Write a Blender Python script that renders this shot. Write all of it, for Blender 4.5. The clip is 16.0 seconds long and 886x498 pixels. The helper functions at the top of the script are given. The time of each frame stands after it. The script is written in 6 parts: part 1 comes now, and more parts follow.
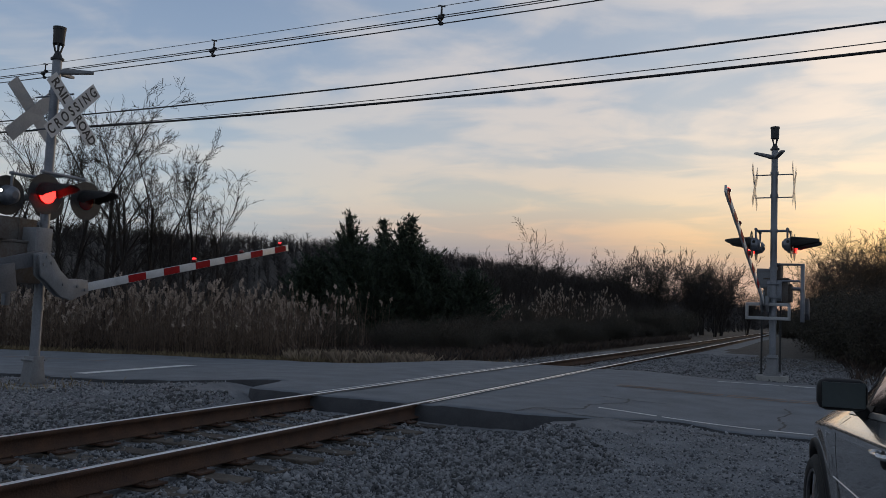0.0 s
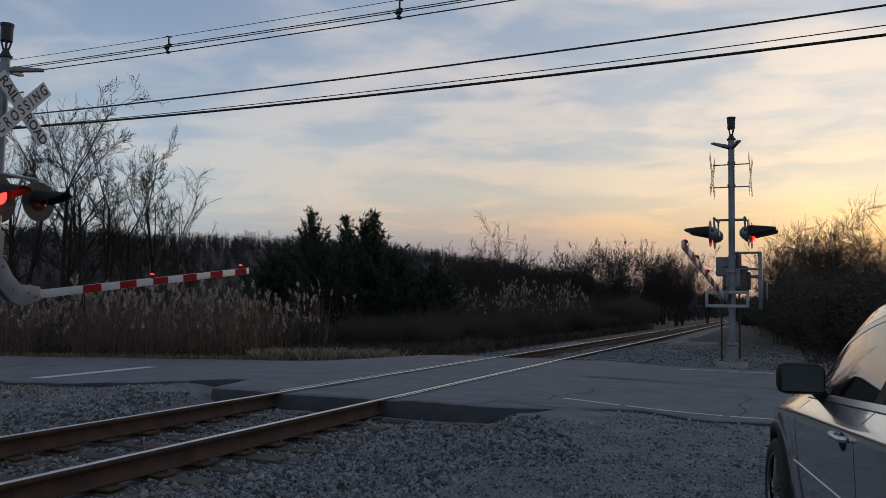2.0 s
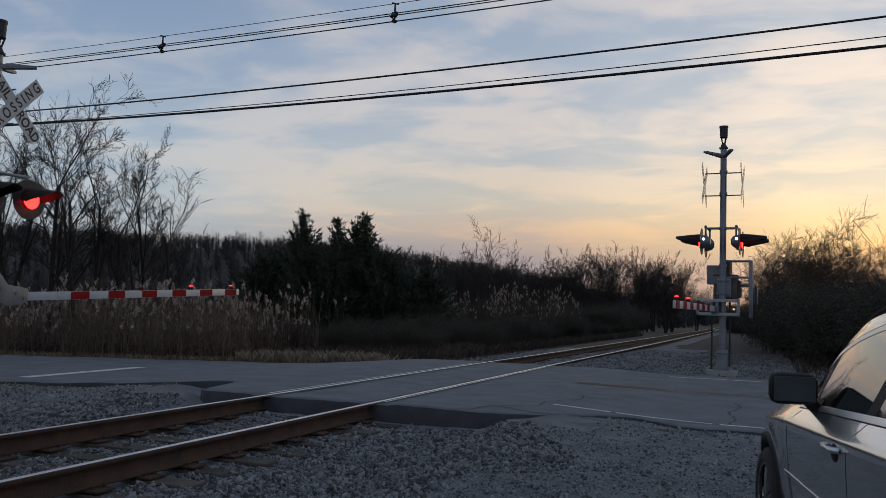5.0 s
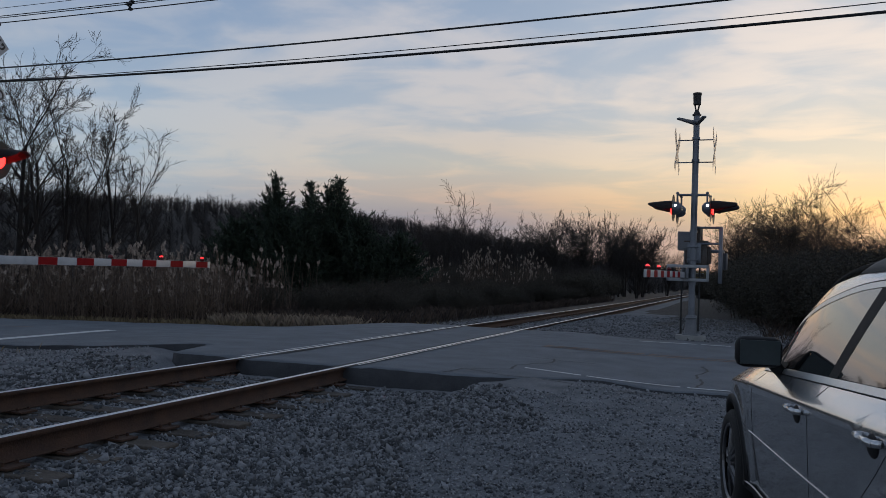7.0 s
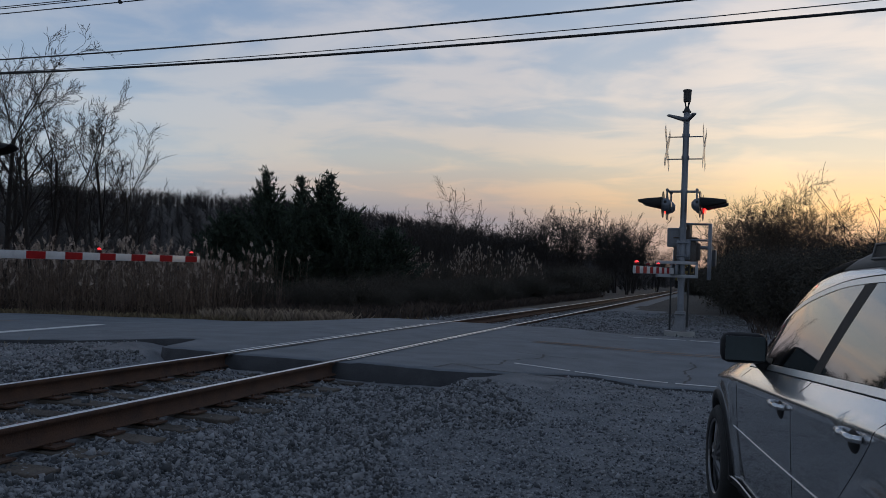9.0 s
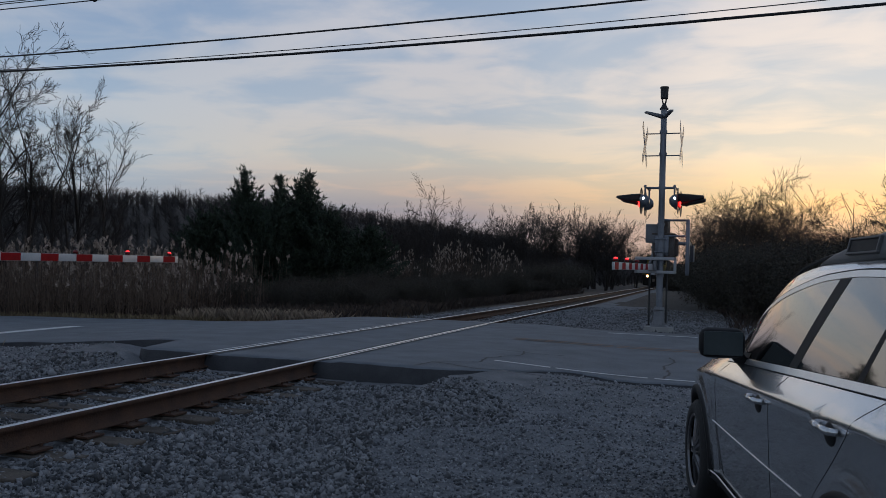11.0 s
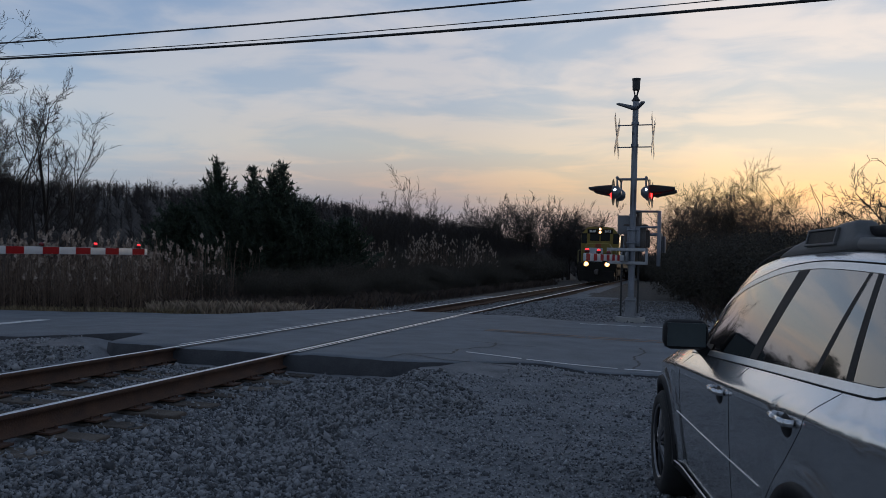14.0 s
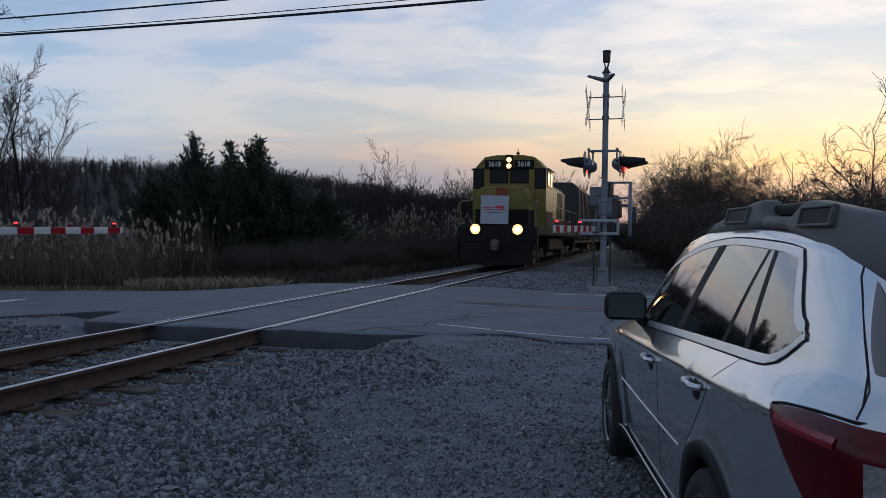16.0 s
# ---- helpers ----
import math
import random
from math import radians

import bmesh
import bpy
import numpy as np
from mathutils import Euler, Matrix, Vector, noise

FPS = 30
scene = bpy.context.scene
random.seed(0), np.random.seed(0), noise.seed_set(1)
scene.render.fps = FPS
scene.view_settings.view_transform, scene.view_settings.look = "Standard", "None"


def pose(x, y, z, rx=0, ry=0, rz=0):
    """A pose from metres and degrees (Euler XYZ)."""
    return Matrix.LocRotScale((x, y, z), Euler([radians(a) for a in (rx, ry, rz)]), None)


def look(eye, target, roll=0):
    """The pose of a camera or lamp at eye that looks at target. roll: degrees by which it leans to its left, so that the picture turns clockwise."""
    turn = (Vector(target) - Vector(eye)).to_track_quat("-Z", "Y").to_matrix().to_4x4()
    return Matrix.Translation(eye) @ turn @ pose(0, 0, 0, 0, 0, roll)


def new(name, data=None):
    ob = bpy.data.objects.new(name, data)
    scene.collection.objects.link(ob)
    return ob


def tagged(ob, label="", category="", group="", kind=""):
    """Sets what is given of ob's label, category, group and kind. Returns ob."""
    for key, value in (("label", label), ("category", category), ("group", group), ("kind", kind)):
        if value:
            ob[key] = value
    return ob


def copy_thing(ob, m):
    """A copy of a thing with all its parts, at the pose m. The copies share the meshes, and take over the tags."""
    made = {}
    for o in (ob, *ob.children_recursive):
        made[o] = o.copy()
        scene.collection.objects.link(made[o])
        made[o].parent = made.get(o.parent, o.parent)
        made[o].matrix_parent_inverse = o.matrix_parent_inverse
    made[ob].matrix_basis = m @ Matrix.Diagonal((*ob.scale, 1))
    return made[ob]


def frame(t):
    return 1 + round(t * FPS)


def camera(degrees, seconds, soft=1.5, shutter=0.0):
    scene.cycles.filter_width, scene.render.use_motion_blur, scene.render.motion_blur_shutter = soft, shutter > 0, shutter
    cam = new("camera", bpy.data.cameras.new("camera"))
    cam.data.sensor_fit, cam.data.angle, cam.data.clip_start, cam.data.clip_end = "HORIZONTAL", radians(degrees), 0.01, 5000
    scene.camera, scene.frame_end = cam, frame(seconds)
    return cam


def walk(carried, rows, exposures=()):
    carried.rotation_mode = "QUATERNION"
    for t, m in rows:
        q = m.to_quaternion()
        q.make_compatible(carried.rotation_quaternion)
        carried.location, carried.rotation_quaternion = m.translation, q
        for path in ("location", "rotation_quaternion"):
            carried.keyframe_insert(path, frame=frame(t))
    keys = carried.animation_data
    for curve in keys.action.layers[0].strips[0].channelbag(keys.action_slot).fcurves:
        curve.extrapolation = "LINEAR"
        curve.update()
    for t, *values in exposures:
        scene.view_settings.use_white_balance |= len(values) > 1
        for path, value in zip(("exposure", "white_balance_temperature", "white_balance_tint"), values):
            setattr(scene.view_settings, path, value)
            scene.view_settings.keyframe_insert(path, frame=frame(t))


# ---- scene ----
PATH = [
    (0, (5.229, -0.086, 1.162), (4.422, 1.738, 1.312), 2.4),
    (0.5, (5.241, -0.062, 1.147), (4.438, 1.764, 1.29), 1.9),
    (1, (5.242, -0.084, 1.154), (4.465, 1.753, 1.286), 1.2),
    (1.5, (5.222, -0.09, 1.158), (4.469, 1.758, 1.295), 0.9),
    (2, (5.226, -0.049, 1.153), (4.501, 1.81, 1.294), 1.1),
    (2.5, (5.22, -0.066, 1.156), (4.497, 1.794, 1.299), 1.8),
    (3, (5.217, -0.065, 1.15), (4.472, 1.786, 1.291), 2.1),
    (3.5, (5.216, -0.062, 1.153), (4.459, 1.783, 1.296), 2.3),
    (4, (5.22, -0.08, 1.155), (4.462, 1.765, 1.306), 2.1),
    (4.2, (5.203, -0.06, 1.155), (4.451, 1.788, 1.307), 2.0),
    (6.3, (5.207, -0.042, 1.17), (4.565, 1.848, 1.3), 2.0),
    (6.5, (5.204, -0.056, 1.167), (4.558, 1.834, 1.277), 1.9),
    (7, (5.209, -0.056, 1.154), (4.565, 1.837, 1.222), 2.2),
    (7.5, (5.211, -0.05, 1.159), (4.582, 1.848, 1.214), 2.6),
    (8, (5.214, -0.047, 1.155), (4.585, 1.85, 1.212), 2.6),
    (8.5, (5.223, -0.053, 1.153), (4.591, 1.844, 1.212), 2.6),
    (9, (5.229, -0.058, 1.154), (4.606, 1.842, 1.212), 2.4),
    (11.5, (5.229, -0.062, 1.158), (4.661, 1.855, 1.208), 2.0),
    (12, (5.238, -0.052, 1.153), (4.678, 1.867, 1.195), 2.2),
    (12.5, (5.237, -0.048, 1.155), (4.682, 1.873, 1.195), 2.4),
    (13, (5.24, -0.06, 1.161), (4.691, 1.863, 1.202), 2.2),
    (13.5, (5.248, -0.051, 1.163), (4.714, 1.876, 1.202), 1.9),
    (14, (5.28, -0.022, 1.167), (4.761, 1.909, 1.202), 1.7),
    (14.5, (5.315, -0.037, 1.169), (4.812, 1.899, 1.197), 1.8),
    (15, (5.385, -0.191, 1.17), (4.871, 1.742, 1.178), 1.8),
    (15.5, (5.461, -0.241, 1.199), (4.945, 1.691, 1.153), 1.5),
    (16, (5.505, -0.217, 1.214), (5.029, 1.726, 1.181), 0.8),
]
cam = camera(56.3, 16.0, soft=0.8)
walk(cam, [(t, look(eye, target, roll)) for t, eye, target, roll in PATH], [(0.0, 0.0, 6700, 10), (4.2, 0.0, 6700, 10), (6.5, -0.12, 6300, 10), (13.5, -0.12, 6050, 10), (15.0, -0.08, 5900, 10), (16.0, 0.10, 5800, 10)])

# ---- world, sun, light ----
SUN_AZ, SUN_EL = 11.0, 3.5          # degrees clockwise from +y, degrees up
sun_dir = Vector((math.sin(radians(SUN_AZ)) * math.cos(radians(SUN_EL)), math.cos(radians(SUN_AZ)) * math.cos(radians(SUN_EL)), math.sin(radians(SUN_EL))))


def math_node(nt, op, a, b=None, c=None, clamp=False):
    n = nt.nodes.new("ShaderNodeMath")
    n.operation, n.use_clamp = op, clamp
    for i, v in enumerate((a, b, c)):
        if v is None:
            continue
        if isinstance(v, (int, float)):
            n.inputs[i].default_value = v
        else:
            nt.links.new(v, n.inputs[i])
    return n.outputs[0]


def ramp_node(nt, fac, stops, ease="LINEAR"):
    n = nt.nodes.new("ShaderNodeValToRGB")
    n.color_ramp.interpolation = ease
    els = n.color_ramp.elements
    while len(els) < len(stops):
        els.new(0.5)
    for e, (p, c) in zip(els, stops):
        e.position = p
        e.color = (*c, 1) if len(c) == 3 else c
    nt.links.new(fac, n.inputs[0])
    return n.outputs[0]


def mix_node(nt, fac, a, b, blend="MIX"):
    n = nt.nodes.new("ShaderNodeMix")
    n.data_type, n.blend_type = "RGBA", blend
    for sock, v in ((n.inputs[0], fac), (n.inputs[6], a), (n.inputs[7], b)):
        if isinstance(v, (int, float)):
            sock.default_value = v
        elif isinstance(v, tuple):
            sock.default_value = (*v, 1)
        else:
            nt.links.new(v, sock)
    return n.outputs[2]


def build_sky():
    world = bpy.data.worlds.new("evening_sky")
    scene.world = world
    world.use_nodes = True
    nt = world.node_tree
    nt.nodes.clear()
    tc = nt.nodes.new("ShaderNodeTexCoord")
    sep = nt.nodes.new("ShaderNodeSeparateXYZ")
    nt.links.new(tc.outputs["Generated"], sep.inputs[0])
    x, y, z = sep.outputs
    # nearness in azimuth to the setting sun
    flat = math_node(nt, "SQRT", math_node(nt, "MAXIMUM", math_node(nt, "SUBTRACT", 1.0, math_node(nt, "MULTIPLY", z, z)), 0.0001))
    dot = math_node(nt, "ADD", math_node(nt, "MULTIPLY", x, math.sin(radians(SUN_AZ))), math_node(nt, "MULTIPLY", y, math.cos(radians(SUN_AZ))))
    near = math_node(nt, "DIVIDE", dot, flat)
    nearness = math_node(nt, "MULTIPLY_ADD", near, 0.5, 0.5)
    to_mid = ramp_node(nt, nearness, [(0.80, (0, 0, 0)), (0.95, (1, 1, 1))], "EASE")
    to_sun = ramp_node(nt, nearness, [(0.945, (0, 0, 0)), (0.982, (0.45, 0.45, 0.45)), (1.0, (1, 1, 1))], "EASE")
    up = math_node(nt, "MAXIMUM", z, 0.0)
    high = [(0.55, (0.25, 0.31, 0.42)), (1.0, (0.20, 0.26, 0.36))]
    warm = ramp_node(nt, up, [(0.0, (0.38, 0.33, 0.36)), (0.055, (0.55, 0.43, 0.37)), (0.088, (0.98, 0.66, 0.33)), (0.11, (1.04, 0.76, 0.43)), (0.145, (0.93, 0.81, 0.62)), (0.22, (0.80, 0.77, 0.72)), (0.34, (0.62, 0.64, 0.68))] + high)
    mid = ramp_node(nt, up, [(0.0, (0.27, 0.27, 0.34)), (0.07, (0.34, 0.32, 0.37)), (0.10, (0.64, 0.49, 0.40)), (0.135, (0.67, 0.60, 0.51)), (0.19, (0.57, 0.58, 0.60)), (0.27, (0.49, 0.53, 0.60)), (0.36, (0.40, 0.46, 0.56))] + high)
    left = ramp_node(nt, up, [(0.0, (0.33, 0.36, 0.43)), (0.06, (0.40, 0.44, 0.50)), (0.12, (0.53, 0.59, 0.64)), (0.18, (0.48, 0.55, 0.63)), (0.26, (0.37, 0.45, 0.57)), (0.36, (0.28, 0.36, 0.50))] + high)
    base = mix_node(nt, to_sun, mix_node(nt, to_mid, left, mid), warm)
    # thin cloud sheets, seen in perspective
    inv = math_node(nt, "DIVIDE", 1.0, math_node(nt, "ADD", up, 0.10))
    comb = nt.nodes.new("ShaderNodeCombineXYZ")
    nt.links.new(math_node(nt, "MULTIPLY", x, inv), comb.inputs[0])
    nt.links.new(math_node(nt, "MULTIPLY", math_node(nt, "MULTIPLY", y, inv), 1.25), comb.inputs[1])
    big = nt.nodes.new("ShaderNodeTexNoise")
    big.inputs["Scale"].default_value, big.inputs["Detail"].default_value, big.inputs["Roughness"].default_value, big.inputs["Distortion"].default_value = 0.85, 7, 0.52, 0.55
    nt.links.new(comb.outputs[0], big.inputs[0])
    fine = nt.nodes.new("ShaderNodeTexNoise")
    fine.inputs["Scale"].default_value, fine.inputs["Detail"].default_value, fine.inputs["Distortion"].default_value = 2.6, 8, 0.8
    nt.links.new(comb.outputs[0], fine.inputs[0])
    sheet = math_node(nt, "ADD", math_node(nt, "MULTIPLY", big.outputs[0], 0.7), math_node(nt, "MULTIPLY", fine.outputs[0], 0.3))
    mask = ramp_node(nt, sheet, [(0.43, (0, 0, 0)), (0.58, (1, 1, 1))], "EASE")
    lit = ramp_node(nt, up, [(0.0, (1.0, 0.95, 1.0)), (0.1, (1.10, 1.04, 0.99)), (0.3, (1.42, 1.26, 1.14)), (1.0, (1.4, 1.27, 1.15))])
    shade = ramp_node(nt, up, [(0.0, (1, 1, 1)), (0.1, (0.90, 0.95, 1.0)), (0.3, (0.82, 0.92, 1.03)), (1.0, (0.9, 0.95, 1.0))])
    cloud = mix_node(nt, 1.0, base, mix_node(nt, mask, shade, lit), "MULTIPLY")
    sky = nt.nodes.new("ShaderNodeTexSky")
    sky.sky_type, sky.sun_disc, sky.sun_elevation, sky.sun_rotation = "NISHITA", False, radians(SUN_EL), radians(SUN_AZ)
    clear = mix_node(nt, 1.0, sky.outputs[0], (0.1, 0.1, 0.1), "MULTIPLY")
    both = mix_node(nt, 0.88, clear, cloud)
    bg = nt.nodes.new("ShaderNodeBackground")
    bg.inputs[1].default_value = SKY_STRENGTH
    nt.links.new(both, bg.inputs[0])
    out = nt.nodes.new("ShaderNodeOutputWorld")
    nt.links.new(bg.outputs[0], out.inputs[0])


SKY_STRENGTH = 1.0
build_sky()
sun = new("sun", bpy.data.lights.new("sun", "SUN"))
sun.data.energy, sun.data.angle, sun.data.color = 0.5, radians(12), (1.0, 0.72, 0.42)
sun.matrix_world = look(sun_dir * 100, (0, 0, 0))


# ---- materials ----
def surface(name, dark, light, rough=0.8, metal=0.0, scale=6.0, fine=60.0, bump=0.3, rough_var=0.1, by_piece=0.0, island=False, coat=0.0, spec=0.5):
    """A worn surface: two colours mixed by noise at two scales, with fine relief."""
    m = bpy.data.materials.new(name)
    m.use_nodes = True
    nt = m.node_tree
    p = nt.nodes["Principled BSDF"]
    tc = nt.nodes.new("ShaderNodeTexCoord")
    n1 = nt.nodes.new("ShaderNodeTexNoise")
    n1.inputs["Scale"].default_value, n1.inputs["Detail"].default_value = scale, 6
    n2 = nt.nodes.new("ShaderNodeTexNoise")
    n2.inputs["Scale"].default_value, n2.inputs["Detail"].default_value = fine, 4
    for n in (n1, n2):
        nt.links.new(tc.outputs["Object"], n.inputs[0])
    f = math_node(nt, "ADD", math_node(nt, "MULTIPLY", n1.outputs[0], 0.6), math_node(nt, "MULTIPLY", n2.outputs[0], 0.4))
    if by_piece:
        if island:
            g = nt.nodes.new("ShaderNodeNewGeometry")
            rnd = g.outputs["Random Per Island"]
        else:
            g = nt.nodes.new("ShaderNodeObjectInfo")
            rnd = g.outputs["Random"]
        f = math_node(nt, "ADD", f, math_node(nt, "MULTIPLY", math_node(nt, "SUBTRACT", rnd, 0.5), by_piece))
    col = ramp_node(nt, f, [(0.33, dark), (0.67, light)])
    nt.links.new(col, p.inputs["Base Color"])
    nt.links.new(math_node(nt, "MULTIPLY_ADD", n1.outputs[0], rough_var * 2, rough - rough_var, clamp=True), p.inputs["Roughness"])
    p.inputs["Metallic"].default_value = metal
    p.inputs["Specular IOR Level"].default_value = spec
    if coat:
        p.inputs["Coat Weight"].default_value, p.inputs["Coat Roughness"].default_value = coat, 0.04
    if bump:
        b = nt.nodes.new("ShaderNodeBump")
        b.inputs["Strength"].default_value, b.inputs["Distance"].default_value = bump, 0.6 / fine
        nt.links.new(n2.outputs[0], b.inputs["Height"])
        nt.links.new(b.outputs[0], p.inputs["Normal"])
    return m


def glow(name, colour, strength, base=(0.2, 0.02, 0.02)):
    m = bpy.data.materials.new(name)
    m.use_nodes = True
    p = m.node_tree.nodes["Principled BSDF"]
    p.inputs["Base Color"].default_value = (*base, 1)
    p.inputs["Emission Color"].default_value = (*colour, 1)
    p.inputs["Emission Strength"].default_value = strength
    return m


M = dict(
    gravel=surface("crushed_stone_ground", (0.075, 0.08, 0.088), (0.20, 0.205, 0.215), 0.95, 0, 3.0, 45, 0.9),
    stone=surface("crushed_stone", (0.07, 0.074, 0.082), (0.29, 0.295, 0.305), 0.9, 0, 9, 60, 0.4, by_piece=0.55, island=True),
    ballast=surface("dusty_ballast_stone", (0.050, 0.052, 0.055), (0.248, 0.25, 0.257), 0.9, 0, 9, 60, 0.4, by_piece=0.55, island=True),
    asphalt=surface("worn_asphalt", (0.074, 0.084, 0.097), (0.162, 0.178, 0.196), 0.82, 0, 1.9, 90, 0.7),
    asphalt_dark=surface("fresh_asphalt_edge", (0.025, 0.026, 0.03), (0.055, 0.056, 0.06), 0.9, 0, 5, 70, 0.9),
    crack=surface("crack_sealant", (0.012, 0.012, 0.013), (0.03, 0.03, 0.032), 0.7, 0, 8, 60, 0.3),
    white_paint=surface("worn_road_paint_white", (0.42, 0.42, 0.42), (0.72, 0.72, 0.70), 0.75, 0, 7, 70, 0.3),
    yellow_paint=surface("worn_road_paint_yellow", (0.15, 0.095, 0.065), (0.26, 0.155, 0.10), 0.75, 0, 5, 70, 0.3),
    rust=surface("rusty_rail_steel", (0.030, 0.015, 0.010), (0.085, 0.042, 0.024), 0.9, 0.0, 5, 60, 0.5),
    polished=surface("polished_rail_head", (0.62, 0.61, 0.60), (0.80, 0.79, 0.78), 0.38, 1.0, 3, 40, 0.1, 0.08),
    tie=surface("weathered_tie_wood", (0.028, 0.022, 0.017), (0.10, 0.082, 0.066), 0.92, 0, 7, 50, 0.8, by_piece=0.3),
    soil=surface("leaf_litter_soil", (0.026, 0.022, 0.019), (0.075, 0.062, 0.050), 0.97, 0, 0.7, 12, 0.8),
    galv=surface("galvanised_steel", (0.13, 0.145, 0.17), (0.23, 0.245, 0.275), 0.48, 0.6, 4, 40, 0.12),
    alu=surface("dull_aluminium_paint", (0.13, 0.137, 0.15), (0.23, 0.237, 0.25), 0.6, 0.2, 4, 40, 0.12),
    weight=surface("dark_grey_weight_paint", (0.055, 0.06, 0.07), (0.11, 0.115, 0.13), 0.7, 0.1, 4, 40, 0.2),
    sign_white=surface("reflective_white_sheet", (0.38, 0.385, 0.40), (0.52, 0.525, 0.53), 0.5, 0, 5, 40, 0.08),
    sign_back=surface("bare_aluminium_sheet", (0.26, 0.27, 0.28), (0.38, 0.39, 0.40), 0.55, 0.2, 5, 40, 0.08),
    red_sheet=surface("reflective_red_sheet", (0.20, 0.004, 0.008), (0.30, 0.008, 0.012), 0.7, 0, 6, 50, 0.05, spec=0.1),
    black=surface("flat_black_paint", (0.012, 0.012, 0.013), (0.035, 0.034, 0.034), 0.6, 0, 6, 50, 0.2),
    lettering=surface("black_lettering", (0.012, 0.012, 0.013), (0.022, 0.022, 0.022), 0.5, 0, 6, 50, 0.0),
    concrete=surface("concrete", (0.22, 0.22, 0.21), (0.36, 0.355, 0.34), 0.9, 0, 5, 60, 0.5),
    rusty_box=surface("stained_grey_box_paint", (0.065, 0.036, 0.022), (0.12, 0.115, 0.11), 0.75, 0.1, 3, 30, 0.2),
    lens_off=surface("dark_red_lens", (0.09, 0.006, 0.006), (0.14, 0.010, 0.010), 0.2, 0, 9, 60, 0.2),
    lens_on=glow("lit_red_lens", (1.0, 0.022, 0.018), 6),
    lens_tip=glow("small_red_lamp", (1.0, 0.018, 0.02), 4.0),
    lens_side=glow("white_side_indicator", (0.85, 0.92, 1.0), 8.0, (0.6, 0.6, 0.6)),
    cable=surface("black_cable_jacket", (0.010, 0.010, 0.011), (0.022, 0.022, 0.024), 0.6, 0, 4, 30, 0.1),
    bark=surface("grey_brown_bark", (0.014, 0.011, 0.010), (0.042, 0.034, 0.029), 0.95, 0, 5, 40, 0.8),
    # twig colour lightened so the saplings carry the backlight in it
    backlit_twig=surface("backlit_sapling_twigs", (0.045, 0.032, 0.022), (0.12, 0.085, 0.055), 0.9, 0, 3, 20, 0.2, by_piece=0.4, island=True),
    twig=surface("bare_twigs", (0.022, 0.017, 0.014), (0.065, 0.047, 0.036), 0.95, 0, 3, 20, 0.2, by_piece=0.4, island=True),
    needles=surface("cedar_needles", (0.016, 0.026, 0.018), (0.044, 0.062, 0.036), 0.9, 0, 2, 20, 0.4, by_piece=0.4, island=True),
    thicket=surface("thicket_leaves", (0.026, 0.025, 0.020), (0.078, 0.066, 0.046), 0.9, 0, 2, 20, 0.4, by_piece=0.5, island=True),
    reed=surface("dry_reed_stems", (0.075, 0.050, 0.036), (0.19, 0.135, 0.098), 0.9, 0, 2, 20, 0.2, by_piece=0.5, island=True),
    plume=surface("dry_reed_plumes", (0.24, 0.185, 0.15), (0.44, 0.36, 0.30), 0.95, 0, 3, 30, 0.4, by_piece=0.5, island=True),
    dead_grass=surface("dead_grass", (0.12, 0.09, 0.05), (0.27, 0.21, 0.125), 0.95, 0, 3, 30, 0.2, by_piece=0.5, island=True),
    tan_grass=surface("pale_tan_grass", (0.15, 0.115, 0.085), (0.32, 0.25, 0.18), 0.95, 0, 3, 30, 0.2, by_piece=0.5, island=True),
    leaf_litter=surface("brown_leaf_litter", (0.030, 0.022, 0.018), (0.085, 0.060, 0.045), 0.95, 0, 5, 40, 0.4, by_piece=0.5, island=True),
    woods=surface("far_bare_woods", (0.028, 0.026, 0.027), (0.070, 0.060, 0.056), 0.95, 0, 1, 8, 0.2, by_piece=0.4, island=True),
)


# ---- mesh helpers ----
def part(name, bm, material, parent=None, label="", smooth=False):
    me = bpy.data.meshes.new(name)
    bm.normal_update()
    bm.to_mesh(me)
    bm.free()
    for m in material if isinstance(material, (list, tuple)) else (material,):
        me.materials.append(m)
    if smooth:
        me.polygons.foreach_set("use_smooth", [True] * len(me.polygons))
        if smooth != "all":
            me.set_sharp_from_angle(angle=radians(35))
    ob = new(name, me)
    if parent:
        ob.parent = parent
    if label:
        ob["label"] = label
    return ob


def bulk(name, verts, faces, material, parent=None, mat_index=None):
    """A mesh from number arrays."""
    me = bpy.data.meshes.new(name)
    verts = np.asarray(verts, np.float32).reshape(-1, 3)
    faces = np.asarray(faces, np.int32)
    k = faces.shape[1]
    me.vertices.add(len(verts))
    me.vertices.foreach_set("co", verts.ravel())
    me.loops.add(faces.size)
    me.loops.foreach_set("vertex_index", faces.ravel())
    me.polygons.add(len(faces))
    me.polygons.foreach_set("loop_start", np.arange(0, faces.size, k, dtype=np.int32))
    for m in material if isinstance(material, (list, tuple)) else (material,):
        me.materials.append(m)
    if mat_index is not None:
        me.polygons.foreach_set("material_index", np.asarray(mat_index, np.int32))
    me.update()
    me.validate()
    ob = new(name, me)
    if parent:
        ob.parent = parent
    return ob


def box(bm, sx, sy, sz, m=None, bevel=0.0, mat=0):
    """A box of that size about m's origin."""
    made = bmesh.ops.create_cube(bm, size=1.0, matrix=(m or Matrix()) @ Matrix.Diagonal((sx, sy, sz, 1)))
    faces = list({f for v in made["verts"] for f in v.link_faces})
    for f in faces:
        f.material_index = mat
    if bevel:
        edges = list({e for v in made["verts"] for e in v.link_edges})
        out = bmesh.ops.bevel(bm, geom=edges, offset=bevel, segments=2, affect="EDGES", profile=0.5)
        for f in out["faces"]:
            f.material_index = mat


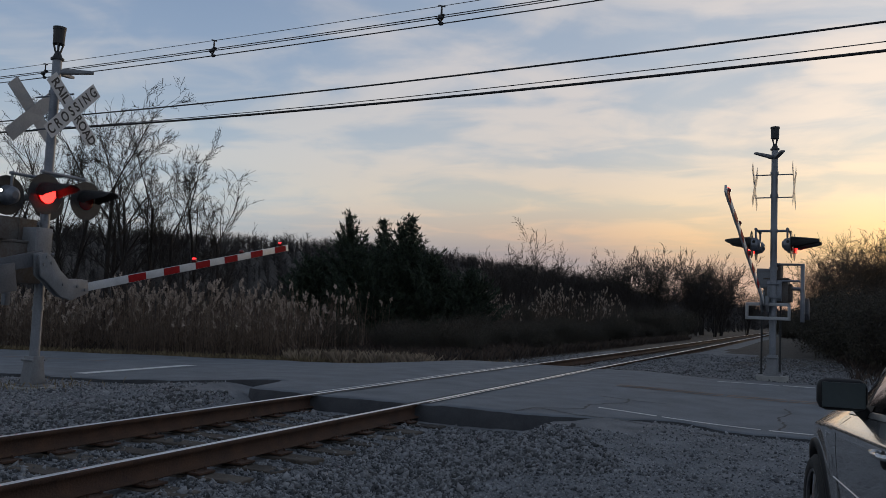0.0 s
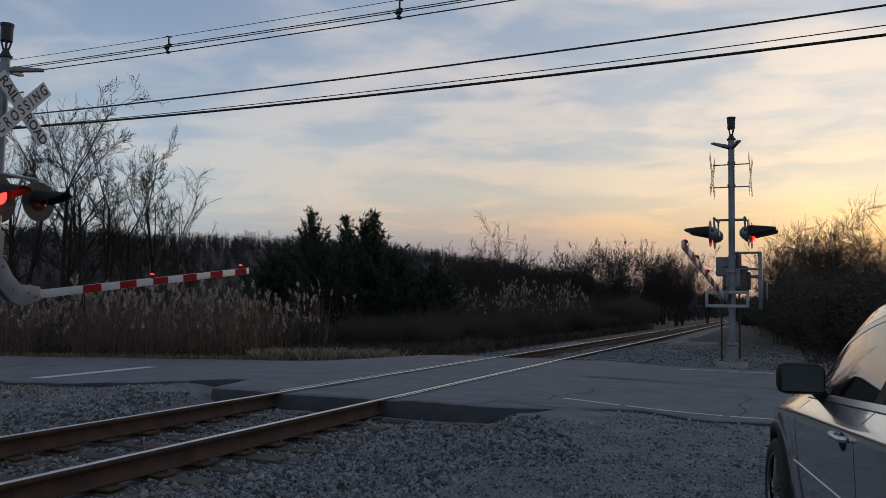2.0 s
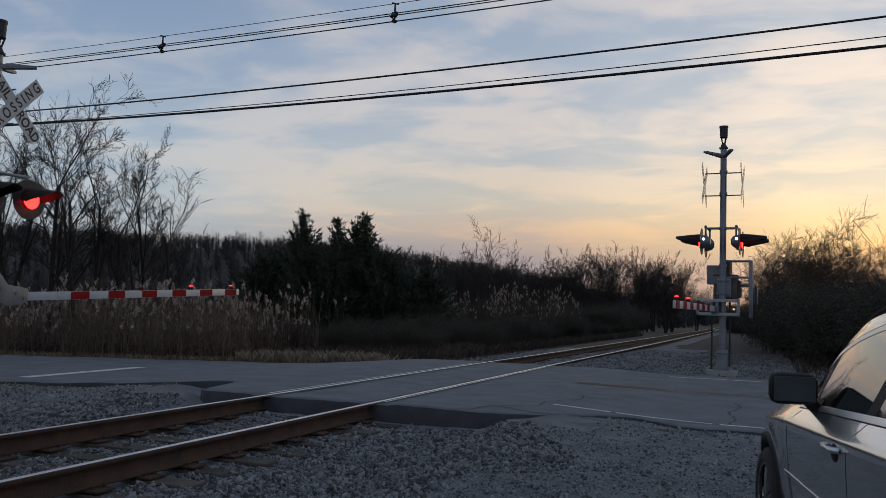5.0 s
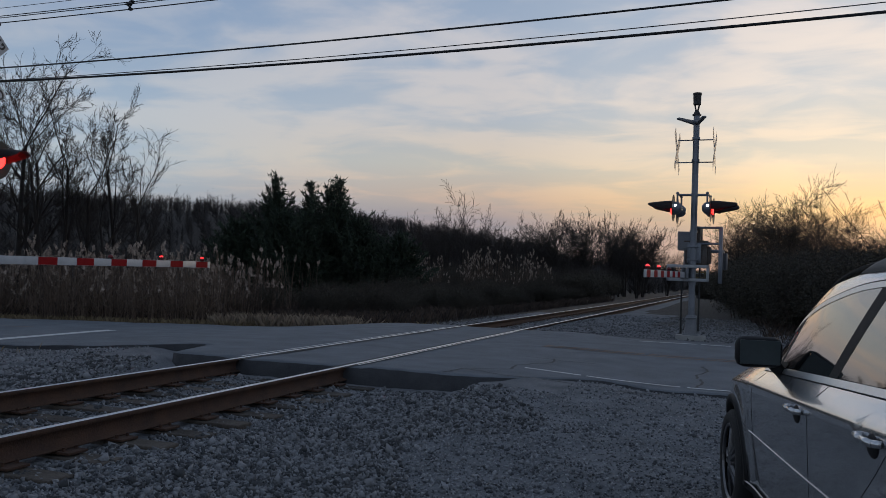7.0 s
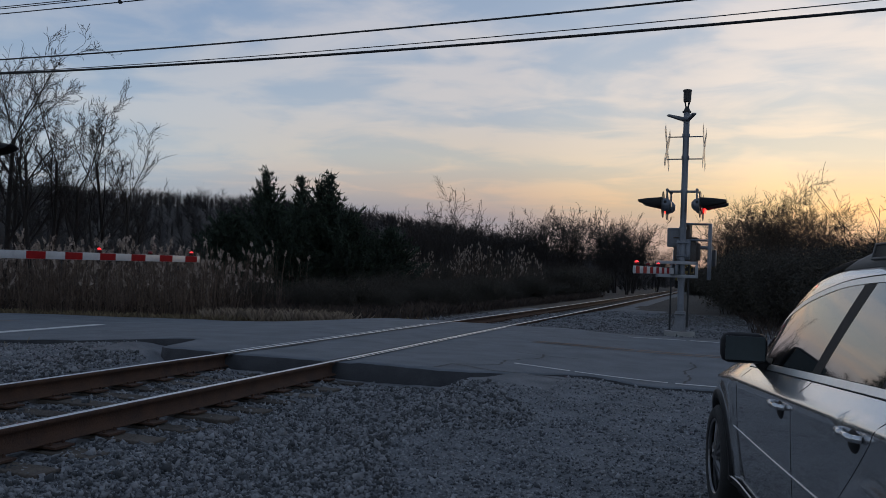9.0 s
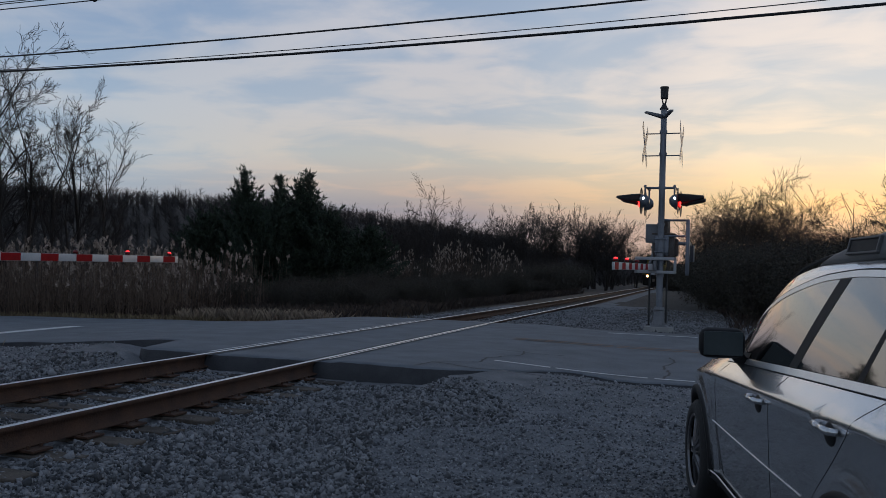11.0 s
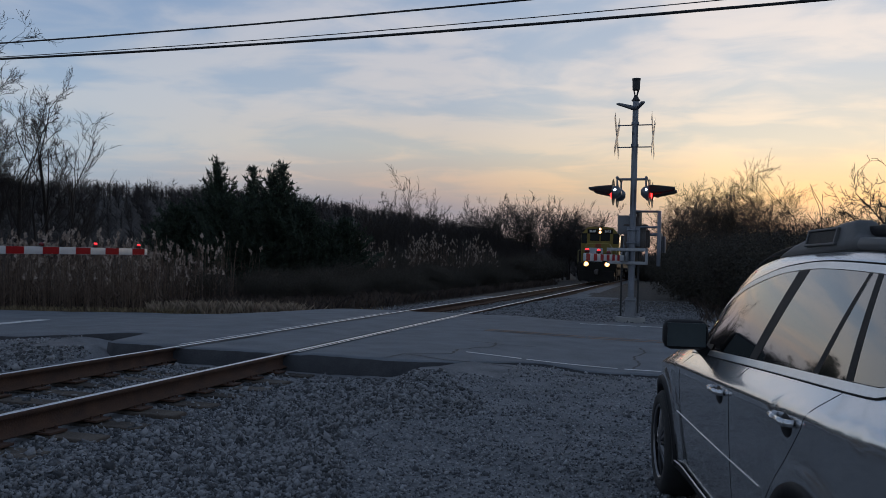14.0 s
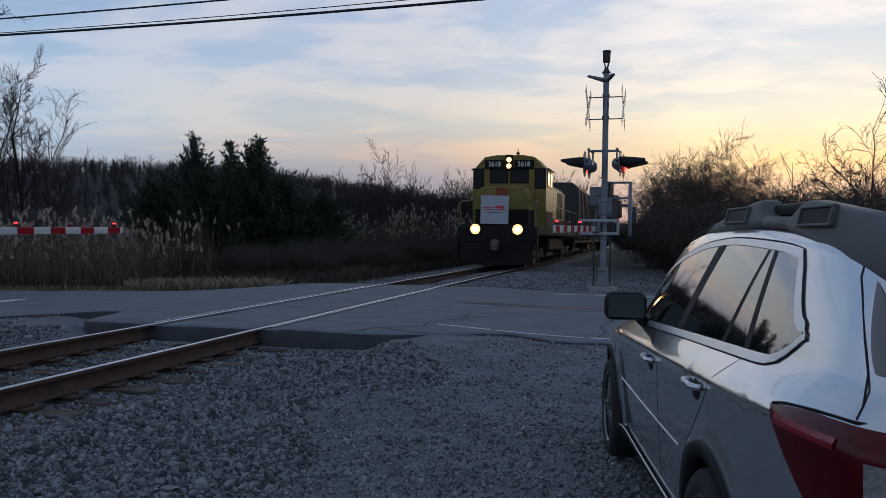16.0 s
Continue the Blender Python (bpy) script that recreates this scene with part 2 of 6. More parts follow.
def rod(bm, a, b, r1, r2=None, seg=10, mat=0, caps=True):
    """A round bar from a to b."""
    a, b = Vector(a), Vector(b)
    way = b - a
    m = Matrix.Translation((a + b) / 2) @ way.to_track_quat("Z", "Y").to_matrix().to_4x4()
    made = bmesh.ops.create_cone(bm, cap_ends=caps, segments=seg, radius1=r1, radius2=r1 if r2 is None else r2, depth=way.length, matrix=m)
    for f in {f for v in made["verts"] for f in v.link_faces}:
        f.material_index = mat


def ball(bm, c, r, u=12, v=8, scale=(1, 1, 1), mat=0):
    made = bmesh.ops.create_uvsphere(bm, u_segments=u, v_segments=v, radius=r, matrix=Matrix.Translation(c) @ Matrix.Diagonal((*scale, 1)))
    for f in {f for w in made["verts"] for f in w.link_faces}:
        f.material_index = mat


def prism(bm, outline, lo, hi, axis="x", mat=0, bevel=0.0):
    """A plate with the given outline in the plane across the axis, from lo to hi on it."""
    def at(p, h):
        u, v = p
        return {"x": (h, u, v), "y": (u, h, v), "z": (u, v, h)}[axis]
    a = [bm.verts.new(at(p, lo)) for p in outline]
    b = [bm.verts.new(at(p, hi)) for p in outline]
    n = len(outline)
    fs = [bm.faces.new(a), bm.faces.new(b[::-1])] + [bm.faces.new((a[i], b[i], b[(i + 1) % n], a[(i + 1) % n])) for i in range(n)]
    for f in fs:
        f.material_index = mat
    bmesh.ops.recalc_face_normals(bm, faces=fs)
    if bevel:
        bmesh.ops.bevel(bm, geom=list({e for f in fs for e in f.edges}), offset=bevel, segments=2, affect="EDGES", profile=0.5)


def tube(bm, pts, r, seg=6, mat=0):
    for a, b in zip(pts, pts[1:]):
        rod(bm, a, b, r, seg=seg, mat=mat)


def empty(name, m, label, category, group="", kind=""):
    ob = new(name)
    ob.matrix_world = m
    return tagged(ob, label, category, group, kind)


def words(name, text, size, m, material, parent, extrude=0.001, width=1.0):
    cu = bpy.data.curves.new(name, "FONT")
    cu.body, cu.size, cu.align_x, cu.align_y, cu.extrude = text, size, "CENTER", "CENTER", extrude
    cu.offset = size * 0.022
    tmp = bpy.data.objects.new(name, cu)
    me = bpy.data.meshes.new_from_object(tmp)
    bpy.data.objects.remove(tmp)
    me.materials.clear()
    me.materials.append(material)
    ob = new(name, me)
    ob.parent = parent
    ob.matrix_basis = m @ Matrix.Diagonal((width, 1, 1, 1))
    return ob


def smooth01(a, b, v):
    t = np.clip((np.asarray(v, float) - a) / (b - a), 0, 1)
    return t * t * (3 - 2 * t)


def lumpy(x, y, s):
    """Cheap smooth noise over the plan, about -1 to 1."""
    x, y = np.asarray(x, float) / s, np.asarray(y, float) / s
    return (np.sin(1.7 * x + 2.3 * np.sin(0.9 * y + 0.4)) + np.sin(2.1 * y + 1.9 * np.sin(1.1 * x + 1.3)) + np.sin(1.3 * (x + y) + 2.0 * np.sin(0.7 * (x - y)))) / 3


# ---- the lie of the land ----
def track_x(y):
    """The track's middle, which swings a little to the right far off."""
    y = np.asarray(y, float)
    return 0.3 * (1 - np.exp(-np.maximum(y - 13, 0) / 70)) * smooth01(13, 30, y)


def road_z(x, y):
    x, y = np.asarray(x, float), np.asarray(y, float)
    left = -0.2 * smooth01(2.0, 5.5, -x) - 0.028 * np.clip(-x - 5, 0, 22)
    right = smooth01(1.8, 5.0, x) * (-0.13 + 0.0205 * (y - 11)) - 0.02 * np.clip(x - 8, 0, 30)
    return np.where(x < 0, left, right)


def ground_z(x, y):
    x, y = np.asarray(x, float), np.asarray(y, float)
    d = np.abs(x - track_x(y))
    aside = 0.50 + 0.50 * smooth01(1.95, 2.3, np.abs(x - 0.3))
    near_r = -0.36 + (0.345 + road_z(x, 10.9)) * smooth01(3.5, 10.2, y) * aside
    near_l = -0.34 + (0.30 + road_z(x, 10.9)) * smooth01(4, 10.2, y) * aside
    pad = smooth01(4.0, 5.2, x) * (1 - smooth01(6.4, 8.2, y))
    near_r = near_r * (1 - pad) - 0.292 * pad
    near = np.where(x > 0, near_r, near_l)
    far_r = -0.06 - 0.25 * smooth01(5.5, 12, x) - 0.1 * smooth01(24, 40, y)
    far_l = -0.32 - 0.028 * np.clip(-x - 5, 0, 22)
    far = np.where(x > 0, far_r, far_l)
    base = near + (far - near) * smooth01(12, 18, y)
    road = smooth01(10.3, 10.9, y) * (1 - smooth01(17.2, 19.5, y))
    base = base * (1 - road) + (road_z(x, y) - 0.09) * road
    cross = (1 - smooth01(2.2, 3.0, np.abs(x))) * smooth01(9.4, 9.7, y) * (1 - smooth01(18.9, 19.2, y))
    bed = -0.225 - 0.30 * np.maximum(d - 1.55, 0)
    z = np.maximum(base, np.where(d < 4, bed, -9))
    z = z * (1 - cross) + np.minimum(z, -0.2) * cross
    az = np.degrees(np.arctan2(x - 5, np.maximum(y, 1)))
    r = np.hypot(x - 5, y)
    top = np.clip(4.5 + (-az - 2) * 0.56, 3.0, 18.5)
    z = z + top * smooth01(120, 260, r) * (y > 0) * smooth01(6, 60, d)
    return z


# ---- ground, road and track ----
def steps(lo, fine_lo, fine_hi, hi, d, grow=1.18):
    a = list(np.arange(fine_lo, fine_hi + d / 2, d))
    s, v = d, a[-1]
    while v < hi:
        s = min(s * grow, 40)
        v += s
        a.append(v)
    s, v, b = d, a[0], []
    while v > lo:
        s = min(s * grow, 40)
        v -= s
        b.append(v)
    return np.array(b[::-1] + a)


def sheet(xs, ys, zf):
    gx, gy = np.meshgrid(xs, ys)
    v = np.stack([gx, gy, zf(gx, gy)], -1).reshape(-1, 3)
    nx, ny = len(xs), len(ys)
    i = (np.arange(ny - 1)[:, None] * nx + np.arange(nx - 1)[None, :]).ravel()
    return v, np.stack([i, i + 1, i + 1 + nx, i + nx], 1)


def make_ground():
    xs, ys = steps(-900, -9, 10, 900, 0.16), steps(-300, -1, 22, 1400, 0.16)

    def zf(x, y):
        rough = (1 - smooth01(25, 45, np.hypot(x - 5, y)))
        return ground_z(x, y) + rough * (0.014 * lumpy(x, y, 0.35) + 0.02 * lumpy(x + 7, y, 1.3))
    v, f = sheet(xs, ys, zf)
    c = v[f].mean(1)
    d = np.abs(c[:, 0] - track_x(c[:, 1]))
    edge = 0.8 * lumpy(c[:, 0], c[:, 1], 1.7)
    stony = ((c[:, 1] < 18) & (c[:, 0] > -9 + edge) & (c[:, 1] < 13)) | (d < np.where(c[:, 1] < 40, 3.2, 1.7) + 0.25 * edge) | ((c[:, 0] > 0) & (c[:, 0] < 7.4 + edge) & (c[:, 1] < 25 + 2 * edge)) | ((c[:, 1] < 10.5) & (c[:, 0] < 40) & (c[:, 0] > -9)) | ((c[:, 0] < 0) & (c[:, 0] > -5.2 + edge) & (c[:, 1] < 21.5 + edge))
    ob = bulk("ground", v, f, [M["soil"], M["gravel"]], mat_index=stony.astype(int))
    tagged(ob, "grey crushed stone ground giving way to brown litter", "ground", kind="structure")
    ob.data.polygons.foreach_set("use_smooth", [True] * len(ob.data.polygons))


def make_road():
    xs = np.concatenate([np.arange(-70, -9, 1.5), np.arange(-9, 9, 0.1), np.arange(9, 90, 1.5)])
    top, n = [], 30
    for x in xs:
        apron = 1 - (smooth01(2.1, 3.9, x) if x > 0 else smooth01(1.75, 2.15, -x))
        lo = 10.55 - 1.2 * apron + (0.10 * math.sin(2.3 * x) + 0.07 * math.sin(5.1 * x + 1)) * (1 - 0.75 * apron) + 0.02 * math.sin(17 * x) + 0.015 * math.sin(29 * x + 2)
        hi = 17.7 + 1.4 * (1 - smooth01(1.9, 3.6, abs(x))) + 0.10 * math.sin(1.7 * x + 2) + 0.06 * math.sin(4.3 * x)
        top.append([(x, lo + (hi - lo) * k / n) for k in range(n + 1)])
    P = np.array(top)
    Z = road_z(P[..., 0], P[..., 1]) + 0.004 * lumpy(P[..., 0], P[..., 1], 0.8)
    # grooves beside the rails are cut by the rails themselves: the top stays a little under the rail heads
    inside = np.abs(P[..., 0] - track_x(P[..., 1])) < 1.0
    Z = Z - 0.012 * inside
    v = np.concatenate([np.dstack([P, Z[..., None]]).reshape(-1, 3)])
    nx, ny = P.shape[0], P.shape[1]
    i = (np.arange(nx - 1)[:, None] * ny + np.arange(ny - 1)[None, :]).ravel()
    f = np.stack([i, i + ny, i + ny + 1, i + 1], 1)
    mi = np.zeros(len(f), int)
    # skirts
    near = np.dstack([P[:, :1], Z[:, :1, None] - 0.30]).reshape(-1, 3)
    near[:, 1] -= 0.06
    farr = np.dstack([P[:, -1:], Z[:, -1:, None] - 0.30]).reshape(-1, 3)
    a0 = len(v)
    v = np.concatenate([v, near, farr])
    k = np.arange(nx - 1)
    s1 = np.stack([a0 + k, a0 + k + 1, (k + 1) * ny, k * ny], 1)
    s2 = np.stack([k * ny + ny - 1, (k + 1) * ny + ny - 1, a0 + nx + k + 1, a0 + nx + k], 1)
    f = np.concatenate([f, s1, s2])
    mi = np.concatenate([mi, np.ones(len(s1) + len(s2), int)])
    ob = bulk("road", v, f, [M["asphalt"], M["asphalt_dark"]], mat_index=mi)
    tagged(ob, "worn grey asphalt road crossing the railway track", "road", kind="structure")
    return ob


def strip(bm, pts, width, lift=0.005, along="x", zf=road_z):
    """A painted line over the road."""
    rows = []
    for x, y in pts:
        w = width / 2
        a, b = ((x, y - w), (x, y + w)) if along == "x" else ((x - w, y), (x + w, y))
        rows.append([bm.verts.new((*p, float(zf(*p)) + lift)) for p in (a, b)])
    for r, s in zip(rows, rows[1:]):
        bm.faces.new((r[0], s[0], s[1], r[1]))


def make_markings(road):
    rng = random.Random(3)

    def line(name, material, a, b, y, width, label, gaps=0.0):
        bm = bmesh.new()
        x = a
        while x < b:
            n = min(b, x + rng.uniform(0.5, 1.6))
            pts = [(x + (n - x) * k / 6, y + 0.012 * math.sin(3 * (x + (n - x) * k / 6))) for k in range(7)]
            strip(bm, pts, width * rng.uniform(0.8, 1.0))
            x = n + (rng.uniform(0.02, 0.10) if rng.random() < gaps else 0.004)
        part(name, bm, material, road, label)
    line("edge_line", M["white_paint"], 2.7, 40, 10.93, 0.085, "worn white edge line", 0.7)
    line("edge_line", M["white_paint"], 3.6, 40, 17.35, 0.10, "worn white edge line", 0.7)
    line("centre_line", M["yellow_paint"], 2.2, 40, 14.45, 0.10, "faded yellow centre line", 0.5)
    line("centre_line", M["yellow_paint"], 2.2, 40, 14.70, 0.10, "faded yellow centre line", 0.5)
    line("centre_line", M["yellow_paint"], -40, -9.5, 14.75, 0.10, "faded yellow centre line", 0.5)
    bm = bmesh.new()
    strip(bm, [(-7.0 - 0.02 * k, 11.3 + 0.24 * k) for k in range(15)], 0.32, along="y")
    part("stop_line", bm, M["white_paint"], road, "white stop line")
    for side in (-0.7535, 0.7535):
        for off, w in ((-0.075 if side > 0 else 0.075, 0.065), (0.060 if side > 0 else -0.060, 0.03)):
            bm = bmesh.new()
            strip(bm, [(side + off, 9.25 + 0.5 * k) for k in range(20)], w, -0.004, along="y")
            part("flangeway", bm, M["crack"], road, "dark groove beside the rail")
        bm = bmesh.new()
        strip(bm, [(side + (0.095 if side > 0 else -0.095), 9.6 + 0.5 * k) for k in range(18)], 0.028, 0.004, along="y")
        part("guard_strip", bm, M["polished"], road, "worn bright steel strip along the rail")
    # cracks, sealed
    for pts in ([(2.0, 9.6), (2.1, 10.1), (2.6, 10.6), (2.55, 11.2), (2.9, 11.9), (2.8, 12.6)], [(2.1, 10.1), (2.7, 9.95), (3.4, 10.05), (4.1, 9.95), (4.9, 10.2)],
                [(4.9, 10.9), (5.0, 11.6), (4.85, 12.2), (5.05, 12.9), (4.9, 13.6)], [(2.4, 12.4), (3.0, 12.3), (3.5, 12.5)]):
        bm = bmesh.new()
        fine = []
        for a, b in zip(pts, pts[1:]):
            for k in range(5):
                fine.append((a[0] + (b[0] - a[0]) * k / 5 + rng.uniform(-0.03, 0.03), a[1] + (b[1] - a[1]) * k / 5 + rng.uniform(-0.03, 0.03)))
        flat = abs(pts[-1][0] - pts[0][0]) > abs(pts[-1][1] - pts[0][1])
        strip(bm, fine, 0.035, 0.004, "x" if flat else "y")
        part("crack", bm, M["crack"], road)


RAIL = [(-0.070, -0.168), (0.070, -0.168), (0.070, -0.158), (0.012, -0.140), (0.009, -0.050), (0.034, -0.040), (0.037, -0.012), (0.030, -0.002), (-0.030, -0.002), (-0.037, -0.012), (-0.034, -0.040), (-0.009, -0.050), (-0.012, -0.140), (-0.070, -0.158)]


def make_track():
    ys = np.concatenate([np.arange(-12, 40, 1.0), np.arange(40, 420, 6.0)])
    track = empty("railway_track", Matrix(), "single railway track with rusty rails on stone ballast", "railway track", kind="structure")
    for side in (-0.7535, 0.7535):
        n = len(RAIL)
        v = np.array([[(track_x(y) + side + px, y, pz + 0.002) for px, pz in RAIL] for y in ys]).reshape(-1, 3)
        f, mi = [], []
        for r in range(len(ys) - 1):
            for k in range(n):
                f.append((r * n + k, r * n + (k + 1) % n, (r + 1) * n + (k + 1) % n, (r + 1) * n + k))
                mi.append(1 if k == 7 else 0)
        ob = bulk("rail", v, f, [M["rust"], M["polished"]], track, mi)
        ob["label"] = "rusty steel rail with a polished head"
    # ties, one by one
    rng = random.Random(8)
    bm = bmesh.new()
    box(bm, 2.6, 0.225, 0.17, None, 0.012)
    tie = part("tie", bm, M["tie"], track)
    tie_mesh = tie.data
    bm = bmesh.new()
    box(bm, 0.36, 0.19, 0.018, Matrix.Translation((0, 0, 0)), 0.003)
    for sx in (-0.105, 0.105):
        rod(bm, (sx, 0.06, 0), (sx, 0.06, 0.035), 0.012, seg=6)
        rod(bm, (sx, -0.06, 0), (sx, -0.06, 0.035), 0.012, seg=6)
    plate = part("tie_plate", bm, M["rust"], track)
    plate_mesh = plate.data
    y, first = -4.0, True
    while y < 130:
        if not 9.2 < y < 19.0:
            x = float(track_x(y)) + rng.uniform(-0.05, 0.05)
            ob = tie if first else new("tie", tie_mesh)
            ob.parent = track
            ob.matrix_basis = pose(x, y, -0.282 + rng.uniform(-0.006, 0.004), 0, 0, rng.uniform(-1.2, 1.2))
            if y < 45:
                for side in (-0.7535, 0.7535):
                    p = plate if first else new("tie_plate", plate_mesh)
                    first = False
                    p.parent = track
                    p.matrix_basis = pose(float(track_x(y)) + side, y, -0.178)
        y += 0.54 + rng.uniform(-0.03, 0.03)


def stones(name, n, region, size, lift, seed, label, keep=None, plain=False, mat="stone"):
    """Loose stones over a stretch of ground, each of them a little hull."""
    rng = np.random.default_rng(seed)
    x0, x1, y0, y1 = region
    x, y = rng.uniform(x0, x1, n * 3), rng.uniform(y0, y1, n * 3)
    # thicker towards the near side
    ok = rng.random(n * 3) < np.clip(1.15 - (y - y0) / (y1 - y0), 0.25, 1)
    if keep is not None:
        ok &= keep(x, y)
    x, y = x[ok][:n], y[ok][:n]
    n = len(x)
    t = (1 + 5 ** 0.5) / 2
    ico = np.array([(-1, t, 0), (1, t, 0), (-1, -t, 0), (1, -t, 0), (0, -1, t), (0, 1, t), (0, -1, -t), (0, 1, -t), (t, 0, -1), (t, 0, 1), (-t, 0, -1), (-t, 0, 1)]) / 1.9
    tri = np.array([(0, 11, 5), (0, 5, 1), (0, 1, 7), (0, 7, 10), (0, 10, 11), (1, 5, 9), (5, 11, 4), (11, 10, 2), (10, 7, 6), (7, 1, 8), (3, 9, 4), (3, 4, 2), (3, 2, 6), (3, 6, 8), (3, 8, 9), (4, 9, 5), (2, 4, 11), (6, 2, 10), (8, 6, 7), (9, 8, 1)])
    if plain:
        ico = np.array([(1, 0, 0), (-1, 0, 0), (0, 1, 0), (0, -1, 0), (0, 0, 1), (0, 0, -1)]) * 1.15
        tri = np.array([(0, 2, 4), (2, 1, 4), (1, 3, 4), (3, 0, 4), (2, 0, 5), (1, 2, 5), (3, 1, 5), (0, 3, 5)])
    c0 = len(ico)
    s = size * np.exp(rng.normal(0, 0.38, n))
    v = ico[None] * rng.uniform(0.62, 1.2, (n, c0, 1))
    v *= (s[:, None] * np.stack([rng.uniform(0.7, 1.3, n), rng.uniform(0.6, 1.1, n), rng.uniform(0.45, 0.9, n)], 1))[:, None, :]
    # turned at random
    q = rng.normal(size=(n, 4))
    q /= np.linalg.norm(q, axis=1, keepdims=True)
    w, a, b, c = q.T
    R = np.stack([np.stack([1 - 2 * (b * b + c * c), 2 * (a * b - c * w), 2 * (a * c + b * w)], -1), np.stack([2 * (a * b + c * w), 1 - 2 * (a * a + c * c), 2 * (b * c - a * w)], -1), np.stack([2 * (a * c - b * w), 2 * (b * c + a * w), 1 - 2 * (a * a + b * b)], -1)], 1)
    v = np.einsum("nij,nkj->nki", R, v)
    z = ground_z(x, y) + 0.014 * lumpy(x, y, 0.35) + 0.02 * lumpy(x + 7, y, 1.3)
    v += np.stack([x, y, z + s * lift], 1)[:, None, :]
    f = (tri[None] + c0 * np.arange(n)[:, None, None]).reshape(-1, 3)
    ob = bulk(name, v, f, M[mat])
    return tagged(ob, label, "stones", kind="stuff")


def off_road(x, y):
    return (y < 9.1) | ((y < 10.5) & (np.abs(x - 0.3) > 3.2)) | (y > 19.3)


def make_stones():
    def ballast(x, y):
        d = np.abs(x)
        thin = (d < 1.42) & (np.sin(977.0 * x + 613.0 * y) > -0.25)
        return off_road(x, y) & ~((np.abs(d - 0.7535) < 0.10)) & ~thin
    stones("ballast_stones", 72000, (-3.2, 4.4, 0.6, 9.6), 0.0165, 0.25, 1, "grey crushed stone ballast round the track", lambda x, y: ballast(x, y) & (np.abs(x) < 3.2 + 0.5 * lumpy(x, y, 1.0)), True, "ballast")
    stones("gravel_stones", 80000, (1.2, 8.5, 1.2, 10.6), 0.0105, 0.2, 2, "fine grey gravel beside the road", off_road, True)
    stones("gravel_stones", 26000, (-9, -1.8, 3.5, 10.8), 0.013, 0.2, 3, "fine grey gravel beside the road", off_road, True)
    stones("ballast_stones", 26000, (-3.4, 6.8, 19.2, 36), 0.017, 0.2, 4, "grey crushed stone ballast round the track", lambda x, y: np.abs(np.abs(x - track_x(y)) - 0.7535) > 0.1, True, "ballast")


# ---- crossing signals ----
def light_head(signal, x, y, z, out):
    """One round flashing lamp: backing disc, hood, lens, housing. out: -1 or 1, the way along x in which it shines."""
    head = new("light_head")
    head.parent = signal
    head.matrix_basis = pose(x, y, z)
    bm = bmesh.new()
    rod(bm, (-0.004 * out, 0, 0), (0.004 * out, 0, 0), 0.305, seg=40)
    bmesh.ops.bevel(bm, geom=[e for e in bm.edges if len(e.link_faces) == 2 and e.calc_face_angle(0) > 1], offset=0.003, segments=1, affect="EDGES")
    part("backing_disc", bm, M["black"], head, smooth=True)
    bm = bmesh.new()
    rod(bm, (-0.005 * out, 0, 0), (-0.13 * out, 0, 0), 0.16, 0.13, seg=24)
    rod(bm, (-0.13 * out, 0, 0), (-0.19 * out, 0, 0), 0.13, 0.06, seg=24)
    part("housing", bm, M["galv"], head, smooth=True)
    # hood: an open half cone, long above and cut back below
    bm = bmesh.new()
    n, rows = 22, []
    for k in range(n + 1):
        a = radians(-8 + 196 * k / n)
        c, s = math.cos(a), math.sin(a)
        long = 0.56 if s > 0.55 else 0.56 - 0.44 * min(1, (0.55 - s) / 0.6)
        droop = -0.03
        rows.append([bm.verts.new((out * 0.006, 0.175 * c, 0.175 * s)), bm.verts.new((out * long * 0.5, 0.168 * c, 0.168 * s + droop * 0.4)), bm.verts.new((out * long, 0.155 * c, 0.155 * s + droop))])
    for r, s in zip(rows, rows[1:]):
        for k in range(2):
            bm.faces.new((r[k], r[k + 1], s[k + 1], s[k]))
    bmesh.ops.solidify(bm, geom=bm.faces[:], thickness=0.004)
    part("hood", bm, M["black"], head, smooth=True)
    bm = bmesh.new()
    ball(bm, (0, 0, 0), 0.15, 24, 10, (0.18, 1, 1))
    lens = part("lens", bm, M["lens_off"], head, "dark red glass lens", smooth="all")
    lens.matrix_basis = pose(out * 0.006, 0, 0)
    # the lit element, which shows through the lens while it burns
    bm = bmesh.new()
    for iy in range(-5, 6):
        for iz in range(-5, 6):
            if iy * iy + iz * iz < 27:
                rod(bm, (0, iy * 0.0255, iz * 0.0255 - 0.004), (out * 0.010, iy * 0.0255, iz * 0.0255 - 0.004), 0.0120, seg=8)
    rod(bm, (-out * 0.002, 0, 0), (out * 0.004, 0, 0), 0.142, seg=24)
    lamp = part("lit_element", bm, M["lens_on"], head, "glowing red lamp element")
    # small side indicator
    bm = bmesh.new()
    s = math.copysign(1, y)
    rod(bm, (-out * 0.06, s * 0.10, 0.05), (-out * 0.06, s * 0.152, 0.05), 0.034, seg=12)
    part("side_indicator", bm, M["black"], head)
    bm = bmesh.new()
    rod(bm, (-out * 0.06, s * 0.150, 0.05), (-out * 0.06, s * 0.158, 0.05), 0.026, seg=12)
    spark = part("side_lamp", bm, M["lens_side"], head, "small white side lamp")
    return head, lamp, spark


